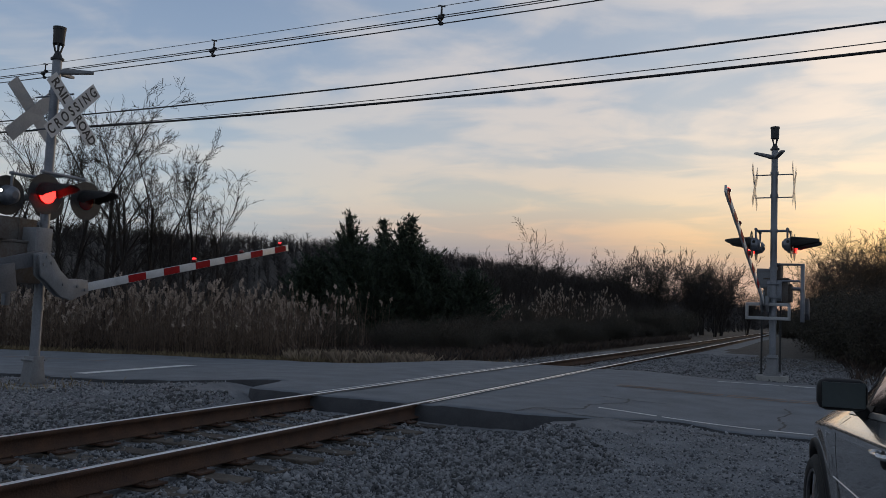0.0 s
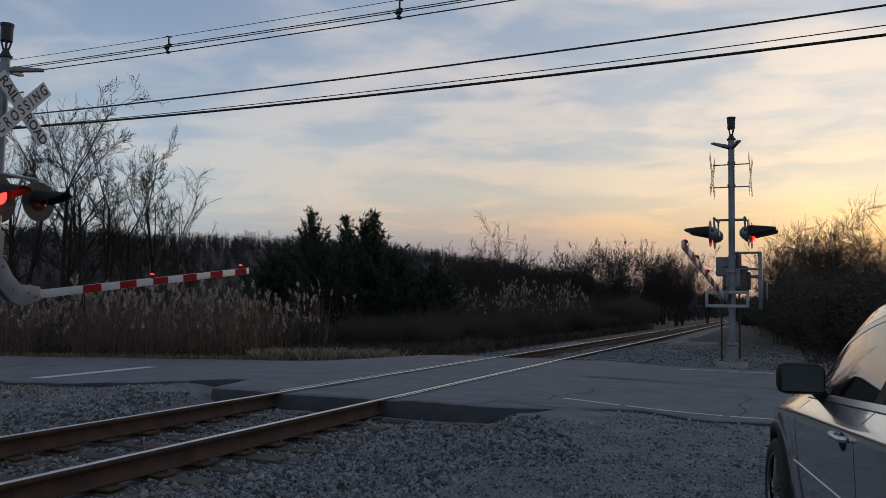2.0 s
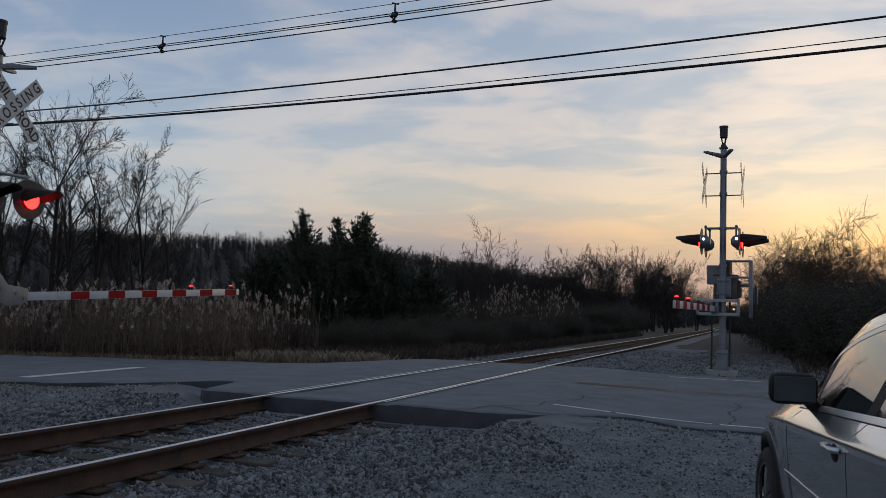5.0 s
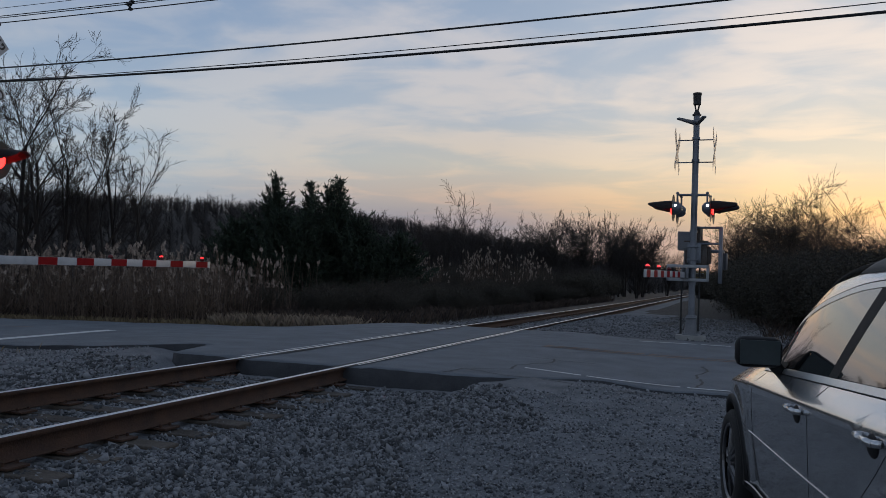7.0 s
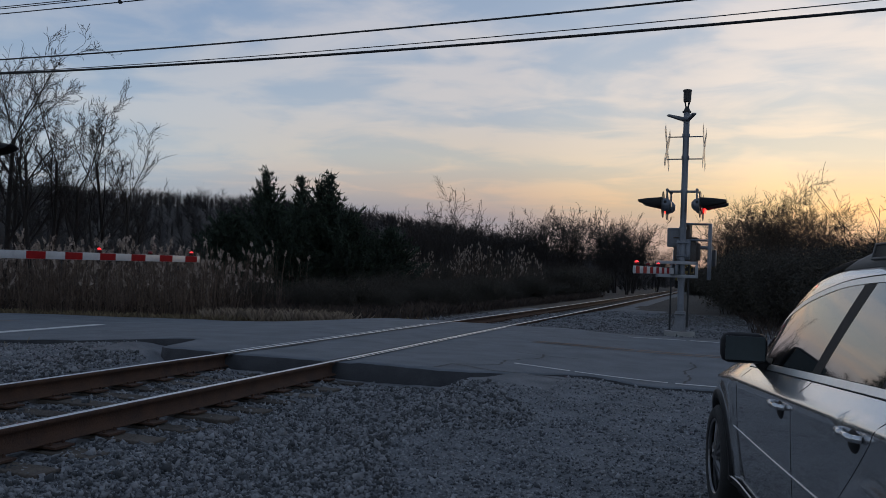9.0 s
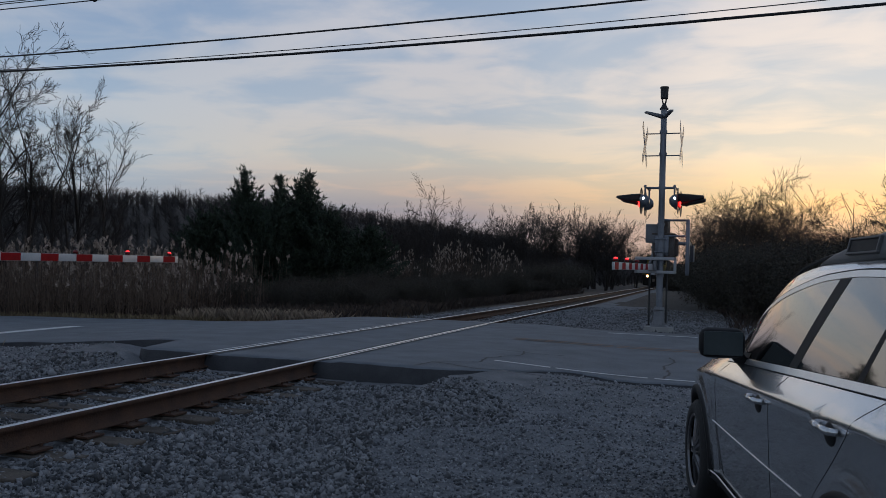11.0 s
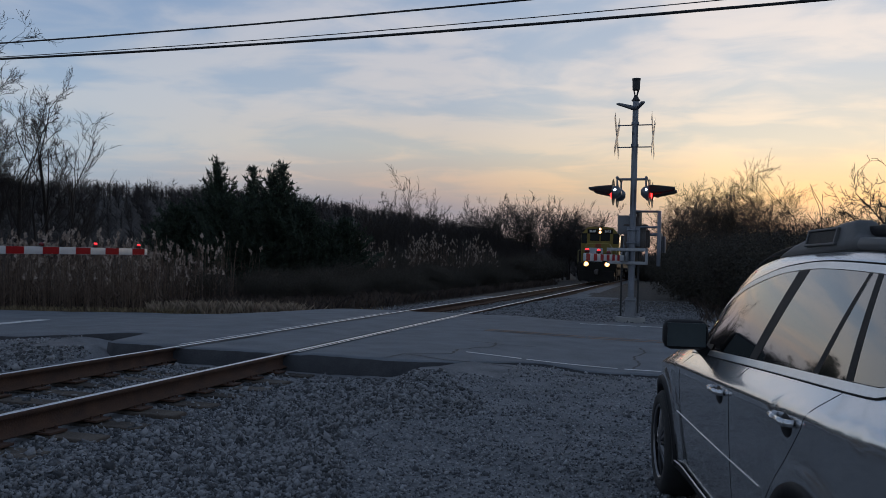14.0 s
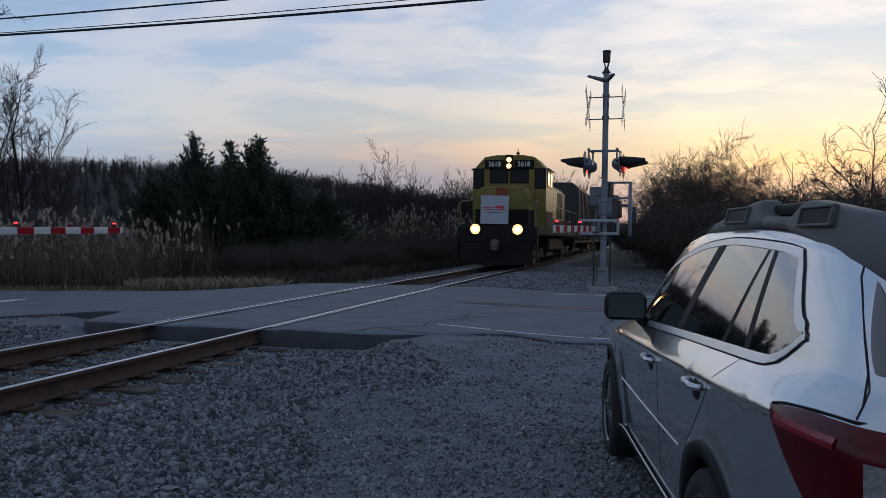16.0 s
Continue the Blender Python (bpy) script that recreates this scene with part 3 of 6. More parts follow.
def crossbuck(signal, x, z, out):
    """Two crossed blades on a bracket, lettered on the side that faces out."""
    buck = new("crossbuck")
    buck.parent = signal
    buck.matrix_basis = pose(x, 0, z)
    for tilt, dx in ((45, -0.008 * out), (-45, 0.0)):
        bm = bmesh.new()
        prism(bm, [(-0.61, -0.115), (0.61, -0.115), (0.61, 0.115), (-0.61, 0.115)], -0.0016, 0.0016)
        for f in bm.faces:
            f.material_index = 0 if f.normal.x * out > 0.5 else 1
        blade = part("blade", bm, (M["sign_white"], M["sign_back"]), buck, "white crossbuck blade with black lettering")
        # seen from outside, the blade that climbs to the reader's right carries CROSSING
        blade.matrix_basis = Matrix.Translation((dx, 0, 0)) @ Matrix.Rotation(radians(-tilt * out), 4, "X")
        face = Matrix(((0, 0, out, 0), (out, 0, 0, 0), (0, 1, 0, 0), (0, 0, 0, 1)))
        lift = Matrix.Translation((0.0026 * out, 0, 0))
        turn = lift @ face
        if tilt == 45:
            words("lettering", "RAIL", 0.215, turn @ Matrix.Translation((-0.355, 0, 0)), M["lettering"], blade, width=0.92)
            words("lettering", "ROAD", 0.215, turn @ Matrix.Translation((0.365, 0, 0)), M["lettering"], blade, width=0.86)
        else:
            words("lettering", "C R O S S I N G", 0.215, turn, M["lettering"], blade, width=0.80)
    for dz in (0.26, -0.26):
        bm = bmesh.new()
        rod(bm, (-x + math.copysign(0.06, x), 0, dz), (-0.012 * out, 0, dz), 0.014, seg=8)
        part("bracket", bm, M["galv"], buck)
    return buck


def crossing_signal(m, label, turned):
    """Mast with gate. Its own x points to the track, its arm reaches along +y."""
    sig = empty("crossing_signal", m, label, "railroad signal", "crossing signals")
    bm = bmesh.new()
    rod(bm, (0, 0, 0.35), (0, 0, 5.15), 0.075, 0.070, seg=24)
    for z in (4.62, 4.10, 3.30, 2.45, 1.25):
        rod(bm, (0, 0, z - 0.03), (0, 0, z + 0.03), 0.088, seg=24)
    part("mast", bm, M["galv"], sig, smooth=True)
    bm = bmesh.new()
    rod(bm, (0, 0, -0.35), (0, 0, 0.06), 0.36, 0.34, seg=28)
    part("footing", bm, M["concrete"], sig, smooth=True)
    bm = bmesh.new()
    box(bm, 0.36, 0.36, 0.03, pose(0, 0, 0.075), 0.005)
    prism(bm, [(-0.15, 0.09), (0.15, 0.09), (0.10, 0.40), (0.10, 0.52), (-0.10, 0.52), (-0.10, 0.40)], -0.11, 0.11, "x", bevel=0.012)
    for dx in (-0.14, 0.14):
        for dy in (-0.14, 0.14):
            rod(bm, (dx, dy, 0.06), (dx, dy, 0.15), 0.016, seg=8)
            rod(bm, (dx, dy, 0.10), (dx, dy, 0.125), 0.028, seg=6)
    for dy in (-0.12, 0.12):
        rod(bm, (-0.12, dy, 0.46), (0.12, dy, 0.46), 0.018, seg=8)
    part("mast_base", bm, M["alu"], sig, "cast grey mast base with bolts", smooth=True)
    # electronic bell on top
    bm = bmesh.new()
    rod(bm, (0, 0, 5.15), (0, 0, 5.18), 0.10, seg=20)
    rod(bm, (0, 0, 5.18), (0, 0, 5.29), 0.080, 0.035, seg=20)
    for a in range(4):
        c, s = math.cos(radians(90 * a + 45)), math.sin(radians(90 * a + 45))
        rod(bm, (0.03 * c, 0.03 * s, 5.26), (0.075 * c, 0.075 * s, 5.42), 0.015, seg=6)
    rod(bm, (0, 0, 5.41), (0, 0, 5.64), 0.086, 0.092, seg=24)
    rod(bm, (0, 0, 5.64), (0, 0, 5.68), 0.100, seg=24)
    part("bell", bm, M["black"], sig, "dark grey signal bell", smooth=True)
    # pair of slim arms under the bell
    for s in (-1, 1):
        bm = bmesh.new()
        prism(bm, [(0.05, 0.0), (0.12, 0.045), (0.54, 0.065), (0.54, 0.025), (0.14, -0.035), (0.05, -0.05)], -0.045, 0.045, "x", bevel=0.006)
        arm = part("cantilever_light", bm, M["alu"], sig, "slim grey lamp arm", smooth=True)
        arm.matrix_basis = pose(0, 0, 4.98, 0, 0, -34 * s - 10)
    crossbuck(sig, -0.42, 4.32, -1)
    crossbuck(sig, 0.42, 4.32, 1)
    # lights on cross arms
    lamps = []
    for x, out in ((-0.40, -1), (0.42, 1)):
        bm = bmesh.new()
        rod(bm, (0, 0, 3.30), (x * 0.8, 0, 3.30), 0.028, seg=10)
        rod(bm, (x * 0.8, -0.42, 3.30), (x * 0.8, 0.42, 3.30), 0.026, seg=10)
        for y in (-0.38, 0.38):
            rod(bm, (x * 0.8, y, 3.30), (x * 0.8, y, 3.06), 0.022, seg=10)
            ball(bm, (x * 0.8, y, 3.30), 0.036, 10, 6)
        part("light_bracket", bm, M["galv"], sig, smooth=True)
        for y in (-0.38, 0.38):
            lamps.append((light_head(sig, x, y, 2.96, out), out, y))
    # gate mechanism
    bm = bmesh.new()
    box(bm, 0.50, 0.55, 0.60, pose(-0.04, -0.44, 1.92), 0.02)
    box(bm, 0.54, 0.59, 0.04, pose(-0.04, -0.44, 2.23), 0.01)
    box(bm, 0.08, 0.34, 0.40, pose(-0.32, -0.44, 1.92), 0.01)
    part("gate_mechanism", bm, M["rusty_box"], sig, "grey gate mechanism box with rust stains", smooth=True)
    bm = bmesh.new()
    box(bm, 0.34, 0.30, 0.44, pose(0.20, -0.30, 2.24), 0.012)
    for z in (2.08, 2.40):
        box(bm, 0.36, 0.012, 0.014, pose(0.20, -0.144, z))
    part("junction_box", bm, M["alu"], sig, "grey junction box with a hinged lid", smooth=True)
    bm = bmesh.new()
    box(bm, 0.22, 0.62, 0.34, pose(-0.02, -0.52, 2.42), 0.015)
    box(bm, 0.24, 0.02, 0.36, pose(-0.02, -0.52, 2.42))
    part("cover", bm, M["rusty_box"], sig, "dull brown sheet metal cover", smooth=True)
    bm = bmesh.new()
    box(bm, 0.30, 0.10, 0.45, pose(-0.02, -0.1, 1.95), 0.01)
    for z in (1.80, 2.10):
        tube(bm, [(-0.12, 0.10, z), (0.12, 0.10, z)], 0.018)
        tube(bm, [(-0.12, -0.12, z), (-0.12, 0.11, z)], 0.016)
        tube(bm, [(0.12, -0.12, z), (0.12, 0.11, z)], 0.016)
    part("clamp", bm, M["galv"], sig, smooth=True)
    # bracket that stands off on the side away from the track
    bm = bmesh.new()
    rod(bm, (0, -0.10, 2.55), (-0.62, -0.10, 2.55), 0.026, seg=8)
    rod(bm, (0, -0.10, 2.18), (-0.55, -0.10, 2.18), 0.024, seg=8)
    box(bm, 0.085, 0.10, 1.30, pose(-0.60, -0.10, 1.92), 0.01)
    part("stand_off", bm, M["galv"], sig, "steel stand-off bracket", smooth=True)
    for x, y in ((0.27, -0.34), (-0.13, -0.30)) if turned else ():
        bm = bmesh.new()
        rod(bm, (x, y, -0.1), (x, y, 1.66), 0.022, seg=10)
        part("conduit", bm, M["black"], sig, "dark cable conduit", smooth=True)
    # gate arm on its pivot, with counterweights
    gate = new("gate_arm")
    gate.parent = sig
    gate.matrix_basis = pose(0.0, -0.40, 2.02)
    bm = bmesh.new()
    rod(bm, (-0.27 if turned else -0.62, 0, 0), (0.50, 0, 0), 0.04, seg=16)
    part("pivot_shaft", bm, M["galv"], gate, smooth=True)
    bm = bmesh.new()
    outline = [(-0.14, 0.06), (0.02, 0.07), (0.13, -0.04), (0.22, -0.22), (0.36, -0.38), (0.72, -0.44), (0.72, -0.65), (0.36, -0.70), (0.18, -0.62), (-0.04, -0.36), (-0.14, -0.26)]
    prism(bm, outline, 0.42, 0.47, "x", bevel=0.008)
    prism(bm, [(a * 0.98, b - 0.01) for a, b in outline], 0.54, 0.58, "x", bevel=0.008)
    for a, b in ((0.0, 0.0), (0.07, -0.10), (-0.07, -0.10), (0.24, -0.45), (0.50, -0.52), (0.64, -0.60)):
        rod(bm, (0.40, a, b), (0.60, a, b), 0.026, seg=12)
    part("arm_bracket", bm, M["alu"], gate, "curved grey casting that carries the arm", smooth=True)
    for x in (-0.25 if turned else -0.60, 0.40):
        bm = bmesh.new()
        prism(bm, [(-0.95, -0.16), (0.05, -0.12), (0.05, 0.10), (-0.95, 0.04)], x, x + 0.045, "x", bevel=0.006)
        part("counterweight_arm", bm, M["weight"], gate, smooth=True)
        for k in range(3):
            bm = bmesh.new()
            box(bm, 0.05, 0.42, 0.40, pose(x - 0.05 + 0.055 * k if x < 0 else x + 0.02 + 0.055 * k, -0.74, -0.22), 0.01)
            part("counterweight", bm, M["weight"], gate, "dark grey iron counterweight plate", smooth=True)
    if turned:
        # pale rectangular guard in front of the mast
        bm = bmesh.new()
        for z in (1.33, 1.64):
            box(bm, 0.94, 0.06, 0.07, pose(0.09, 0.16, z), 0.006)
        for x in (0.53, -0.35):
            box(bm, 0.06, 0.06, 0.38, pose(x, 0.16, 1.485), 0.006)
        part("guard_frame", bm, M["sign_back"], sig, "pale grey steel guard frame", smooth=True)
    # striped arm
    bm = bmesh.new()
    L0, L1 = 0.66, 6.25
    box(bm, 0.035, L1 - L0, 0.13, pose(0.505, (L0 + L1) / 2, -0.57), 0.006)
    part("arm", bm, M["sign_white"], gate, "white gate arm with red stripes", smooth=True)
    y = L1 - 0.10
    while y > 1.4:
        bm = bmesh.new()
        box(bm, 0.041, 0.40, 0.124, pose(0.505, y - 0.20, -0.57))
        part("stripe", bm, M["red_sheet"], gate)
        y -= 0.83
    arm_lamps = []
    for k, y in enumerate((L1 - 0.28, L1 - 1.6, L1 - 3.0)):
        bm = bmesh.new()
        box(bm, 0.05, 0.13, 0.02, pose(0.505, y, -0.497), 0.006)
        part("lamp_base", bm, M["black"], gate)
        bm = bmesh.new()
        ball(bm, (0, 0, 0), 0.048, 14, 8, (1, 1, 0.85))
        cover = part("lamp_cover", bm, M["lens_off"], gate, smooth="all")
        cover.matrix_basis = pose(0.505, y, -0.468)
        bm = bmesh.new()
        ball(bm, (0, 0, 0), 0.037, 14, 8, (1, 1, 0.9))
        lit = part("lit_element", bm, M["lens_tip"], gate, smooth="all")
        lit.matrix_basis = pose(0.505, y, -0.468)
        arm_lamps.append(lit)
    return dict(sig=sig, gate=gate, lamps=lamps, arm_lamps=arm_lamps)


near_signal = crossing_signal(pose(-5.62, 9.12, -0.30), "grey steel crossing signal with crossbucks and lowering gate", False)
far_signal = crossing_signal(pose(4.52, 19.92, -0.02, 0, 0, 176), "grey steel crossing signal with crossbucks and lowering gate on far gravel", True)


# ---- overhead cables ----
def hose(bm, pts, r, seg=6):
    """One unbroken round cord through the points."""
    rows = []
    for k, p in enumerate(pts):
        a, b = Vector(pts[max(k - 1, 0)]), Vector(pts[min(k + 1, len(pts) - 1)])
        d = (b - a).normalized()
        u = d.cross(Vector((0, 0, 1))).normalized()
        w = u.cross(d)
        rows.append([bm.verts.new(Vector(p) + r * (u * math.cos(2 * math.pi * j / seg) + w * math.sin(2 * math.pi * j / seg))) for j in range(seg)])
    for a, b in zip(rows, rows[1:]):
        for j in range(seg):
            bm.faces.new((a[j], a[(j + 1) % seg], b[(j + 1) % seg], b[j]))


def cable(name, a, b, sag, r, label, reach=60.0):
    """A hung cable through a and b, carried on past both."""
    a, b = Vector(a), Vector(b)
    way = (b - a).normalized()
    mid = (a + b) / 2
    bm = bmesh.new()
    pts, n = [], 48
    for k in range(n + 1):
        s = -reach + 2 * reach * k / n
        p = mid + way * s
        pts.append((p.x, p.y, p.z + sag * ((s / reach) ** 2)))
    hose(bm, pts, r, 6)
    return tagged(part(name, bm, M["cable"], smooth=True), label, "cable", "overhead cables")


def make_cables():
    cable("service_cable", (-17.0, 20.55, 6.83), (6.6, 19.0, 6.84), 3.0, 0.034, "thick black overhead cable above the crossing")
    cable("service_cable", (-17.0, 20.50, 6.85), (6.6, 18.95, 7.01), 3.2, 0.012, "thin black overhead cable above the crossing")
    cable("service_cable", (-15.4, 19.0, 6.83), (6.47, 17.2, 6.87), 3.0, 0.022, "black overhead cable above the crossing")
    # spacer cable: three conductors and a messenger
    k = 1.40
    eye = Vector((5.23, -0.09, 1.16))

    def out(p):
        return eye + (Vector(p) - eye) * k
    a, b = out((-14.44, 15.12, 7.0)), out((1.08, 14.2, 7.0))
    offs = [(0, 0.0, 0.17, 0.009), (0.05, 0.0, -0.08, 0.014), (-0.10, 0.0, -0.20, 0.014), (0.0, 0.0, -0.33, 0.017)]
    for dx, dy, dz, r in offs:
        cable("power_cable", a + Vector((0, dx, dz)), b + Vector((0, dx, dz)), 2.0, r, "black power cable held by spacers above the road")
    way = (b - a).normalized()
    for p in ((-13.0, 15.05, 7.0), (-7.25, 14.7, 7.0), (-1.4, 14.35, 7.0)):
        q = out(p)
        s = (q - (a + b) / 2).dot(way)
        c = (a + b) / 2 + way * s
        c.z += 2.0 * (s / 60) ** 2
        bm = bmesh.new()
        rod(bm, (0, 0, 0.18), (0, 0, -0.08), 0.022, 0.03, seg=6)
        for dx, dz in ((0.05, -0.08), (-0.10, -0.20), (0.0, -0.33)):
            ball(bm, (0, dx, dz), 0.05, 8, 6, (1.7, 1, 1))
        rod(bm, (-0.10, 0.05, -0.06), (0.11, -0.10, -0.20), 0.026, seg=6)
        rod(bm, (0.11, -0.10, -0.20), (-0.08, 0.0, -0.33), 0.026, seg=6)
        rod(bm, (-0.12, -0.10, -0.18), (0.02, 0.0, -0.31), 0.022, seg=6)
        rod(bm, (0.10, 0.0, 0.14), (-0.10, 0, 0.20), 0.022, seg=6)
        ob = part("cable_spacer", bm, M["cable"], smooth=True)
        ob.matrix_world = Matrix.Translation(c)
        tagged(ob, "black plastic spacer clamped on power cables", "cable spacer", "cable spacers")


# ---- plants ----
def tubes(segs, sides):
    """Tapered tubes from rows (p0, p1, r0, r1)."""
    s = np.array([(*a, *b, r, q) for a, b, r, q in segs], float)
    p0, p1, r0, r1 = s[:, :3], s[:, 3:6], s[:, 6], s[:, 7]
    d = p1 - p0
    d /= np.maximum(np.linalg.norm(d, axis=1, keepdims=True), 1e-9)
    ref = np.where(np.abs(d[:, 2:3]) > 0.9, [[1.0, 0, 0]], [[0, 0, 1.0]])
    u = np.cross(d, ref)
    u /= np.linalg.norm(u, axis=1, keepdims=True)
    w = np.cross(d, u)
    a = np.arange(sides) * 2 * np.pi / sides
    ring = np.cos(a)[None, :, None] * u[:, None] + np.sin(a)[None, :, None] * w[:, None]
    v = np.concatenate([p0[:, None] + ring * r0[:, None, None], p1[:, None] + ring * r1[:, None, None]], 1)
    k = np.arange(sides)
    f = np.stack([k, (k + 1) % sides, (k + 1) % sides + sides, k + sides], 1)
    f = (f[None] + (2 * sides * np.arange(len(s)))[:, None, None]).reshape(-1, 4)
    return v.reshape(-1, 3), f


def grow(rng, p, d, length, r, level, top, out, spread=0.6, up=0.12, kids=0.82, shrink=0.58, least=0.004):
    n = 5 if level == 0 else 4
    p, d = np.array(p, float), np.array(d, float)
    for k in range(n):
        d = d + rng.normal(0, 0.05 + 0.022 * level, 3) + np.array([0, 0, up if level == 0 else up * 0.45])
        d /= np.linalg.norm(d)
        q = p + d * length / n
        r1 = max(r * (1 - 0.62 / n), least)
        out.append((tuple(p), tuple(q), r, r1, level))
        if level < top and (k > 0 or level > 0):
            for _ in range(1 if rng.random() < kids else 2):
                side = rng.normal(0, 1, 3)
                side -= d * side.dot(d)
                side /= np.linalg.norm(side)
                c = d * (1 - spread * 0.5) + side * spread * rng.uniform(0.6, 1.25)
                c /= np.linalg.norm(c)
                grow(rng, q, c, length * shrink * rng.uniform(0.65, 1.1), max(r1 * 0.62, least), level + 1, top, out, spread, up, kids, shrink, least)
        p, r = q, r1


def bare_tree(seed, height, label, lean=(0, 0), forks=1, r=0.14, spread=0.6, top=4, name="bare_tree", up=0.12, least=0.006, length=0.62, shrink=0.58, twigs="bark"):
    """A leafless tree: trunk and branches."""
    rng = np.random.default_rng(seed)
    segs = []
    for k in range(forks):
        a = rng.uniform(0, 6.28)
        d = np.array([lean[0] + (0.22 * math.cos(a) if forks > 1 else 0), lean[1] + (0.22 * math.sin(a) if forks > 1 else 0), 1.0])
        grow(rng, (0.12 * math.cos(a) * (forks > 1), 0.12 * math.sin(a) * (forks > 1), -0.3), d / np.linalg.norm(d), height * length * rng.uniform(0.85, 1.05), r * rng.uniform(0.75, 1), 0, top, segs, spread, up, least=least, shrink=shrink)
    tall = max(s[1][2] for s in segs)
    k = height / tall
    segs = [(tuple(np.array(a) * k), tuple(np.array(b) * k), q, w, l) for a, b, q, w, l in segs]
    tree = empty(name, Matrix(), label, "tree")
    v, f = tubes([s[:4] for s in segs if s[4] == 0], 9)
    bulk("trunk", v, f, M["bark"], tree)
    v, f = tubes([s[:4] for s in segs if s[4] > 0], 3)
    bulk("crown", v, f, M[twigs], tree)
    return tree


def leaf_cloud(rng, centres, per, size, spread):
    """Small three-cornered leaves round the centres."""
    c = np.repeat(np.asarray(centres, float), per, 0)
    c = c + rng.normal(0, 1, c.shape) * spread
    a, b = rng.normal(0, 1, (len(c), 3)), rng.normal(0, 1, (len(c), 3))
    a *= (size * rng.uniform(0.5, 1.3, len(c)) / np.linalg.norm(a, axis=1))[:, None]
    b *= (size * rng.uniform(0.3, 0.8, len(c)) / np.linalg.norm(b, axis=1))[:, None]
    v = np.stack([c - a * 0.5, c + a * 0.5, c + b], 1).reshape(-1, 3)
    return v, np.arange(len(v)).reshape(-1, 3)


def sprays(rng, centres, ways, per, length, width):
    """Long thin needle sprays that follow their branch."""
    c, w = np.repeat(centres, per, 0), np.repeat(ways, per, 0)
    d = w + rng.normal(0, 0.55, w.shape)
    d /= np.linalg.norm(d, axis=1, keepdims=True)
    side = np.cross(d, rng.normal(0, 1, d.shape))
    side /= np.linalg.norm(side, axis=1, keepdims=True)
    l = (length * rng.uniform(0.5, 1.25, len(c)))[:, None]
    c = c + rng.normal(0, 0.05, c.shape)
    v = np.stack([c - side * width, c + side * width, c + d * l], 1).reshape(-1, 3)
    return v, np.arange(len(v)).reshape(-1, 3)


def cedar(seed, height, width, label):
    """A ragged cedar: rising branches of uneven reach, thick below and open towards its one or two leaders."""
    rng = np.random.default_rng(seed)
    tree = empty("cedar_tree", Matrix(), label, "tree", "cedars")
    tops = [(0.0, 0.0, height)] + ([(rng.uniform(-0.6, 0.6), rng.uniform(-0.5, 0.5), height * rng.uniform(0.86, 0.95))] if seed != 2 else [])
    segs, C, D = [], [], []
    for tx, ty, h in tops:
        segs += [((0, 0, -0.3), (tx * 0.3, ty * 0.3, h * 0.45), 0.15, 0.09), ((tx * 0.3, ty * 0.3, h * 0.45), (tx, ty, h * 0.985), 0.09, 0.012)]
        z = 0.3
        while z < h * 0.985:
            frac = z / h
            for _ in range(7 if frac < 0.6 else 5 if frac < 0.82 else 3):
                a = rng.uniform(0, 6.283)
                lobe = 0.72 + 0.34 * math.sin(3 * a + 2.1 * seed + 1.9 * z) + 0.18 * math.sin(5 * a - 3.1 * z)
                l = (width * (1 - frac) ** 0.72 * lobe * rng.uniform(0.45, 1.1) + 0.16) * (1.0 if frac < 0.6 else 0.92)
                rise = rng.uniform(0.25, 0.75) + 0.5 * frac
                m = max(3, int(l / 0.13))
                t = np.linspace(0.1, 1, m)
                x0, y0 = tx * min(1, frac * 1.2), ty * min(1, frac * 1.2)
                p = np.stack([x0 + np.cos(a) * l * t, y0 + np.sin(a) * l * t, z + l * rise * t ** 1.35 - 0.05 * l * np.sin(np.pi * t)], 1)
                way = np.gradient(p, axis=0)
                way /= np.linalg.norm(way, axis=1, keepdims=True)
                C.append(p)
                D.append(way)
                segs.append((tuple(p[0]), tuple(p[-1]), 0.018, 0.005))
            z += height * 0.026
        lead = np.stack([np.full(6, tx), np.full(6, ty), np.linspace(h * 0.88, h, 6)], 1)
        C.append(lead)
        D.append(np.tile([0.0, 0.0, 1.0], (6, 1)))
    v, f = tubes(segs, 5)
    bulk("trunk", v, f, M["bark"], tree)
    V, F = sprays(rng, np.concatenate(C), np.concatenate(D), 7, 0.30, 0.040)
    V[:, 2] = np.maximum(V[:, 2], -0.1)
    bulk("crown", V, F, M["needles"], tree)
    return tree


